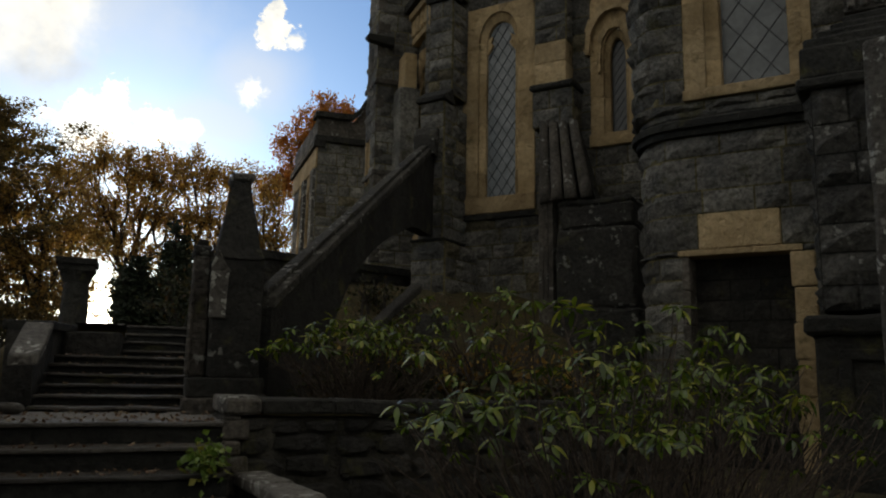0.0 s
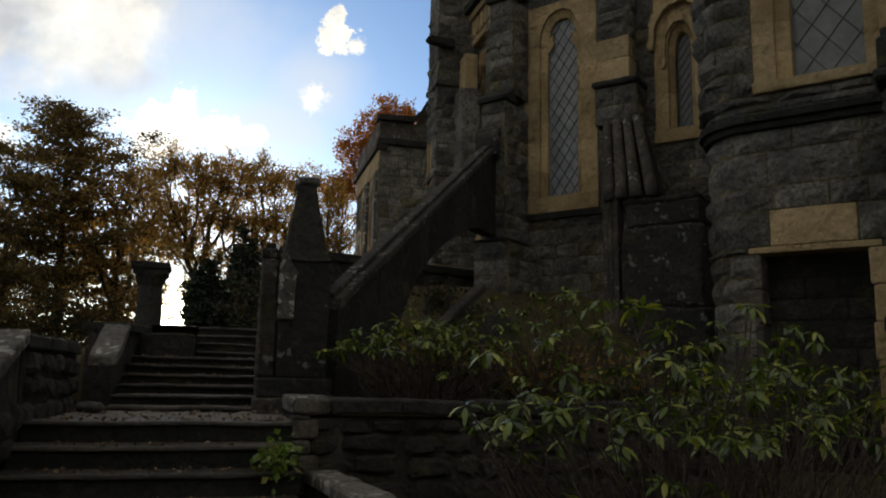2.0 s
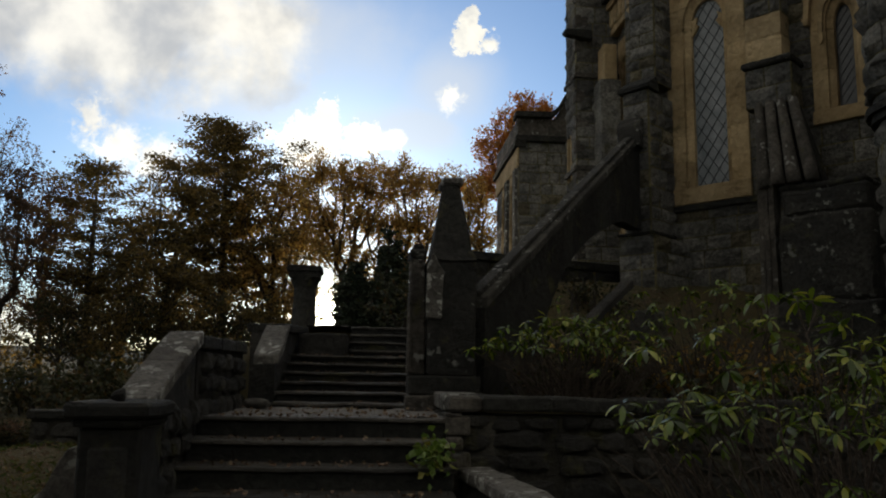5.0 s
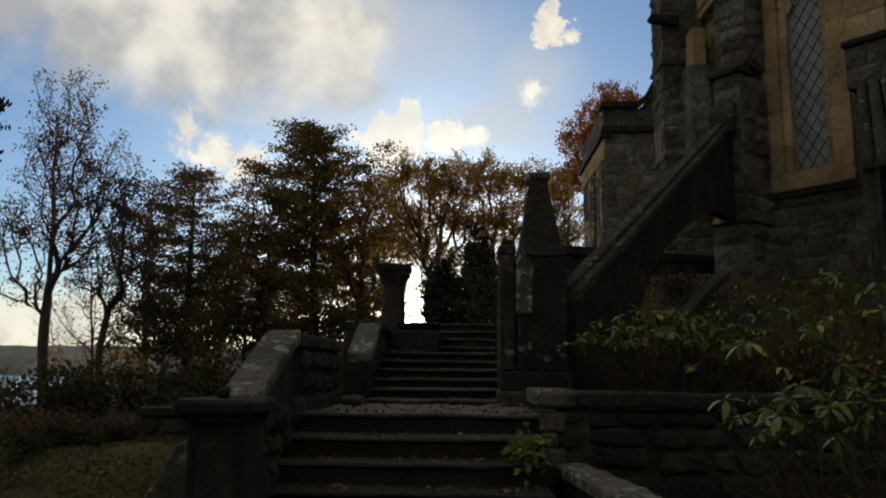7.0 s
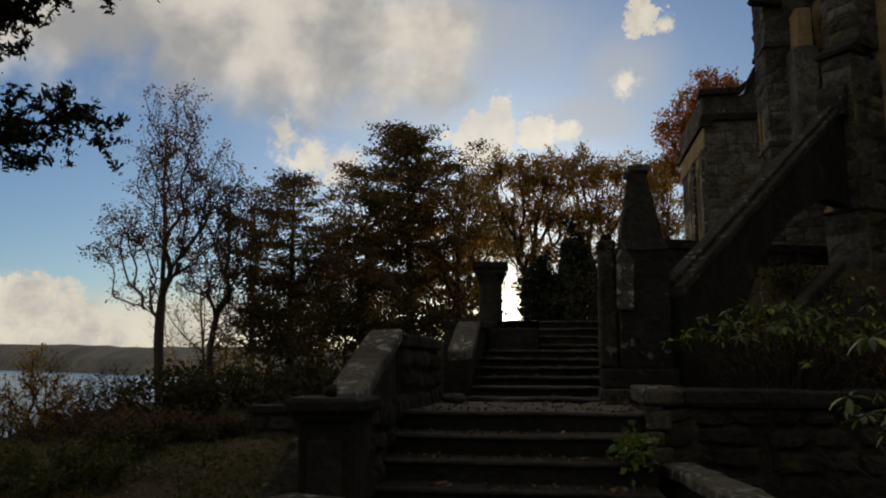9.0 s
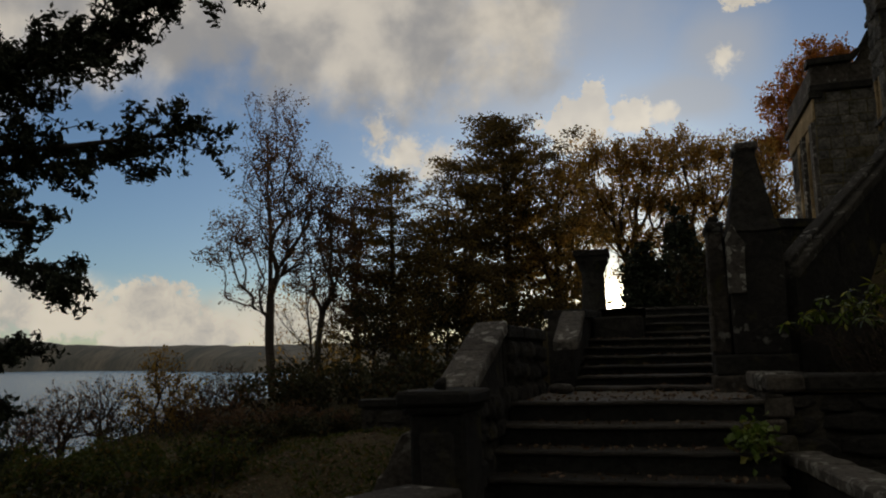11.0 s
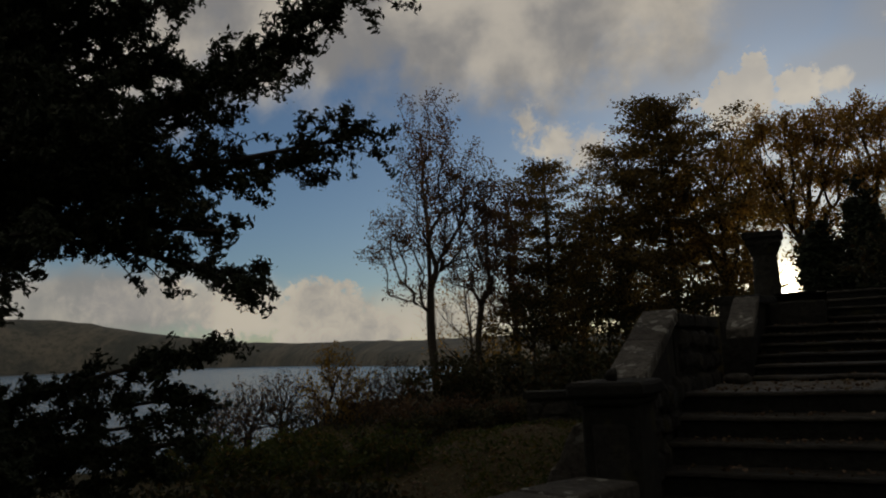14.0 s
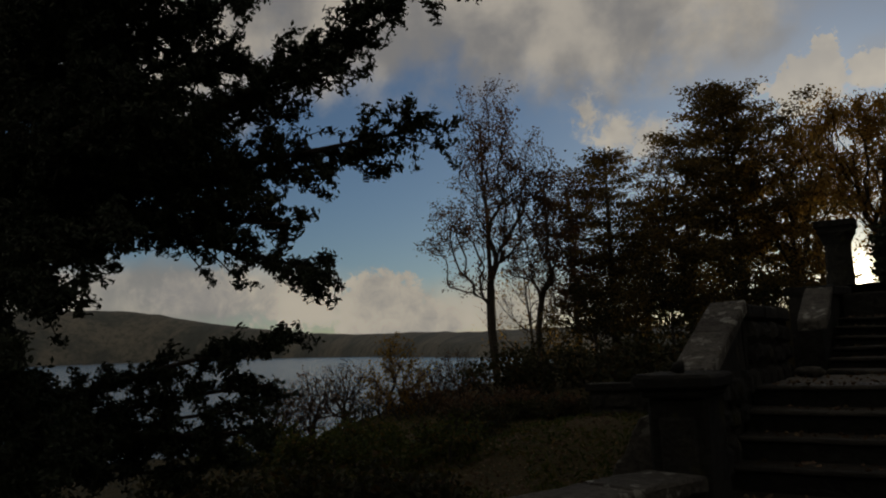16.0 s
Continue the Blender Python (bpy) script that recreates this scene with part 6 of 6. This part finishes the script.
def rhododendron(centre, rx, ry, top, count, seed, label):
    """Bare crooked stems fanning up from the root, a whorl of leaves on every tip."""
    rng = random.Random(seed)
    body = empty("rhododendron", centre)
    T, tips = Tube(), []
    while len(tips) < count:
        a, r = rng.uniform(0, 6.283), math.sqrt(rng.random())
        end = centre + Vector((math.cos(a) * r * rx, math.sin(a) * r * ry, 0))
        crown = top * (1 - 0.45 * r * r) * rng.uniform(0.62, 1.0)
        end.z = centre.z + crown
        root = centre + Vector((math.cos(a) * r * rx * 0.35 + rng.gauss(0, 0.1), math.sin(a) * r * ry * 0.35 + rng.gauss(0, 0.1), -0.05))
        pts = []
        for i in range(7):
            t = i / 6
            p = root.lerp(end, t)
            p.z = root.z + (end.z - root.z) * t ** 0.8
            pts.append(p + noise.noise_vector(p * 2.6 + Vector((len(tips), 0, 0))) * 0.09 * (1 - abs(2 * t - 1)))
        T.limb(pts, rng.uniform(0.008, 0.015), 0.0035, 5)
        tips.append((pts[-1], (pts[-1] - pts[-2]).normalized()))
        for _ in range(rng.randint(1, 3)):
            j = rng.randint(3, 5)
            tw = bend(rng, pts[j], Vector((rng.uniform(-1, 1), rng.uniform(-1, 1), rng.uniform(0.1, 1.0))), rng.uniform(0.18, 0.42), 4, 0.18, 0.06)
            T.limb(tw, 0.005, 0.003, 4)
            tips.append((tw[-1], (tw[-1] - tw[-2]).normalized()))
    for _ in range(80):
        a, r = rng.uniform(0, 6.283), math.sqrt(rng.random())
        T.limb(bend(rng, centre + Vector((math.cos(a) * r * rx * 0.5, math.sin(a) * r * ry * 0.5, -0.05)), Vector((math.cos(a) * 0.7, math.sin(a) * 0.7, 1)), top * rng.uniform(0.4, 0.9), 6, 0.16, 0.0), rng.uniform(0.005, 0.011), 0.002, 4)
    tagged(from_lists("branchwork", T.v, T.f, STEM, body, "bare brown-grey stems"), kind="stuff")
    rng.shuffle(tips)
    tips = [q for q in tips if q[0].z > centre.z + 0.5 * top or rng.random() < 0.14]
    for k, (p, d) in enumerate(tips[:300]):
        ob = new("leaf_whorl", WHORLS[rng.randrange(len(WHORLS))])
        z = (d + Vector((0, 0, 0.8))).normalized()
        m = z.to_track_quat("Z", "Y").to_matrix().to_4x4() @ Matrix.Rotation(rng.uniform(0, 6.28), 4, "Z")
        s = rng.uniform(0.6, 1.25)
        ob.parent = body
        ob.matrix_parent_inverse = Matrix.Translation(-body.location)
        ob.matrix_basis = Matrix.Translation(p) @ m @ Matrix.Diagonal((s, s, s, 1))
    return tagged(body, label, "shrub")


rhododendron(Vector((2.6, 4.3, 0.25)), 1.55, 0.9, 2.05, 270, 301, "straggling rhododendron with glossy whorled leaves and bare stems")
rhododendron(Vector((4.0, 5.0, 0.35)), 1.5, 1.0, 1.8, 125, 302, "tall thin rhododendron in front of the doorway")
rhododendron(Vector((2.05, 8.2, 1.35)), 1.2, 0.8, 0.95, 200, 303, "low rhododendron behind the retaining wall")
rhododendron(Vector((3.9, 9.2, 1.6)), 1.6, 1.2, 1.2, 75, 304, "dense rhododendron on the bank below the church")


# ---- near conifer beside the path ----
def near_conifer():
    rng = random.Random(77)
    base = Vector((-7.4, 3.2, ground_z(-7.4, 3.2)))
    body = empty("conifer", base)
    T, tips = Tube(), []
    trunk = bend(rng, base, Vector((0.02, 0.0, 1)), 9.5, 10, 0.02, 0.02)
    T.limb(trunk, 0.3, 0.08, 9)
    boughs = []

    def bough(z0, a, d, e, sag=0.0, r=0.06, thick=1.0):
        end = polar(a, d, 1.6 + d * math.tan(radians(e)))
        p0 = Vector((-7.35, 3.2, z0))
        mid = p0.lerp(end, 0.5) + Vector((0, 0, sag))
        pts = [p0.lerp(mid, t).lerp(mid.lerp(end, t), t) + noise.noise_vector(Vector((t * 3, a, e))) * 0.14 * math.sin(t * 3.1) for t in [i / 12 for i in range(13)]]
        boughs.append((pts, r, thick))
    # the boughs that reach out over the path
    bough(2.7, -36.2, 4.7, 15.6, 0.1, 0.06, 1.2)
    bough(2.3, -39.4, 4.9, 14.0, 0.3, 0.05, 1.1)
    bough(2.5, -34.6, 4.6, 26.0, -0.35, 0.05, 1.25)
    bough(2.6, -38.0, 4.7, 24.0, -0.2, 0.045, 1.1)
    bough(2.8, -40.6, 4.8, 21.0, -0.1, 0.05, 1.2)
    bough(2.9, -42.5, 4.9, 5.4, 0.2, 0.05, 1.0)
    bough(2.6, -45.5, 5.0, 9.0, 0.1, 0.05, 1.0)
    bough(1.2, -46.5, 5.2, 0.8, 0.0, 0.05, 0.8)
    bough(0.7, -48.0, 5.2, -5.0, 0.2, 0.04, 0.8)
    for k in range(4):
        bough(0.9 - 0.12 * k, -46.5 - 1.1 * (k % 4), 5.2 + 0.1 * k, -2.0 - 1.6 * k, 0.1, 0.035, 0.7)
    # the close mass round the trunk
    for k in range(21):
        e = -11 + 44 * k / 20
        bough(1.6 + 5.2 * math.tan(radians(e)) * 0.8 + rng.uniform(-0.3, 0.4), -47.5 - rng.uniform(0, 9) - (7 if e < 8 else 0.5), rng.uniform(4.8, 5.8), e, 0.1, 0.045, 1.0)
    for k in range(13):
        e = 13 + 23 * k / 12
        bough(1.8 + 5.2 * math.tan(radians(e)) * 0.85, -49.5 - 2.3 * (k % 4), 5.3 + 0.15 * (k % 3), e, 0.1, 0.04, 1.1)
    for pts, r, thick in boughs:
        T.limb(pts, r, 0.008, 6)
        for i in range(3, 13):
            for m in range(5 if thick > 0.75 else 3):
                d = (pts[i] - pts[i - 1]).normalized()
                side = Vector((-d.y, d.x, 0)) * rng.choice((-1, 1)) * 0.7 + Vector((0, 0, rng.uniform(-1.1, 1.0)))
                l = rng.uniform(0.2, 0.55) * (1.2 - i / 18) * thick
                tw = bend(rng, pts[i - 1].lerp(pts[i], rng.random()), d * 0.8 + side * 0.8, l, 5, 0.12, -0.02)
                T.limb(tw, 0.008, 0.003, 4)
                tips += tw[1:]
                for _ in range(4):
                    t2 = bend(rng, tw[rng.randint(1, 5)], d + Vector((rng.uniform(-1, 1), rng.uniform(-1, 1), rng.uniform(-1, 0.9))), rng.uniform(0.06, 0.18), 3, 0.15, 0)
                    T.limb(t2, 0.004, 0.002, 3)
                    tips += t2[1:] * 2
    from_lists("trunk", T.v, T.f, BARK, body)
    cs = []
    for p in tips:
        for _ in range(6):
            cs.append(p + Vector((rng.gauss(0, 0.018), rng.gauss(0, 0.018), rng.gauss(0, 0.016))))
    leaf_cloud("foliage", cs, 0.019, NEEDLE, body, 78, 2.3)
    return tagged(body, "dark conifer with drooping boughs overhanging the path", "tree")


near_conifer()


# ---- small things ----
def ivy():
    rng = random.Random(91)
    body = empty("fern_clump", (0.40, 6.5, 0.9))
    cs = [Vector((0.40 + rng.gauss(0, 0.065), 6.45 + rng.gauss(0, 0.12), 0.93 + rng.gauss(0, 0.085))) for _ in range(240)]
    leaf_cloud("foliage", cs, 0.055, IVY, body, 91, 1.2, 0.5)
    T = Tube()
    for k in range(14):
        T.limb(bend(rng, Vector((0.52, 6.5, 0.85)), Vector((rng.uniform(-1, 0.3), rng.uniform(-1, 1), 0.6)), 0.25, 4, 0.2, -0.05), 0.004, 0.002, 3)
    from_lists("branchwork", T.v, T.f, STEM, body)
    return tagged(body, "bright green leafy clump growing from the steps", "plant")


ivy()


def litter():
    rng = random.Random(95)
    cs = []
    for _ in range(420):
        i = rng.randint(0, 5)
        cs.append(Vector((rng.uniform(-1.45, 0.5), 7.0 - 0.36 * i + rng.uniform(0.03, 0.36), 1.2 - 0.17 * i + 0.012)))
    for _ in range(130):
        cs.append(Vector((rng.uniform(-1.45, 0.5), rng.uniform(7.05, 8.85), 1.215 + rng.uniform(0, 0.015))))
    for _ in range(200):
        i = rng.randint(0, 5)
        cs.append(Vector((rng.uniform(-1.2, 0.4), 8.9 + 0.35 * i + rng.uniform(0.05, 0.34), 1.25 + 0.112 * i + 0.012)))
    for _ in range(15000):
        a, d = rng.uniform(-40, -14), 5 + 15 * rng.random() ** 1.3
        p = polar(a, d)
        if p.x < -2.6:
            cs.append(Vector((p.x, p.y, ground_z(p.x, p.y) + 0.02)))
    for _ in range(900):
        x, y = rng.uniform(1.6, 7.0), rng.uniform(3.5, 8.5)
        if y < 6.9 or x > 5.6:
            cs.append(Vector((x, y, ground_z(x, y) + 0.02)))
    for _ in range(5000):
        x, y = rng.uniform(0.95, 6.2), rng.uniform(7.5, 14.0)
        cs.append(Vector((x, y, ground_z(x, y) + 0.02)))
    ob = leaf_cloud("fallen_leaves", cs, 0.032, LITTER, None, 96, 1.2, 0.93)
    return tagged(ob, "brown fallen leaves scattered on steps and grass", "leaves", kind="stuff")


litter()



def grass():
    rng = random.Random(17)
    cs = []
    for _ in range(18000):
        p = polar(rng.uniform(-46, -15), 5.5 + 14.5 * rng.random() ** 1.3)
        if p.x < -2.6 and noise.noise(Vector((p.x * 0.7, p.y * 0.7, 4.0))) > -0.25:
            cs.append(Vector((p.x, p.y, ground_z(p.x, p.y) + rng.uniform(0.0, 0.06))))
    ob = leaf_cloud("grass", cs, 0.028, GRASS, None, 19, 4.0, 0.0)
    return tagged(ob, "rough autumn grass between path and trees", "grass", kind="stuff")


grass()

# ---- stones of the walls, last ----
lay_stones()
for core, pts, fs in RUB:
    from_lists("stone", pts, fs, RUBBLE, core)
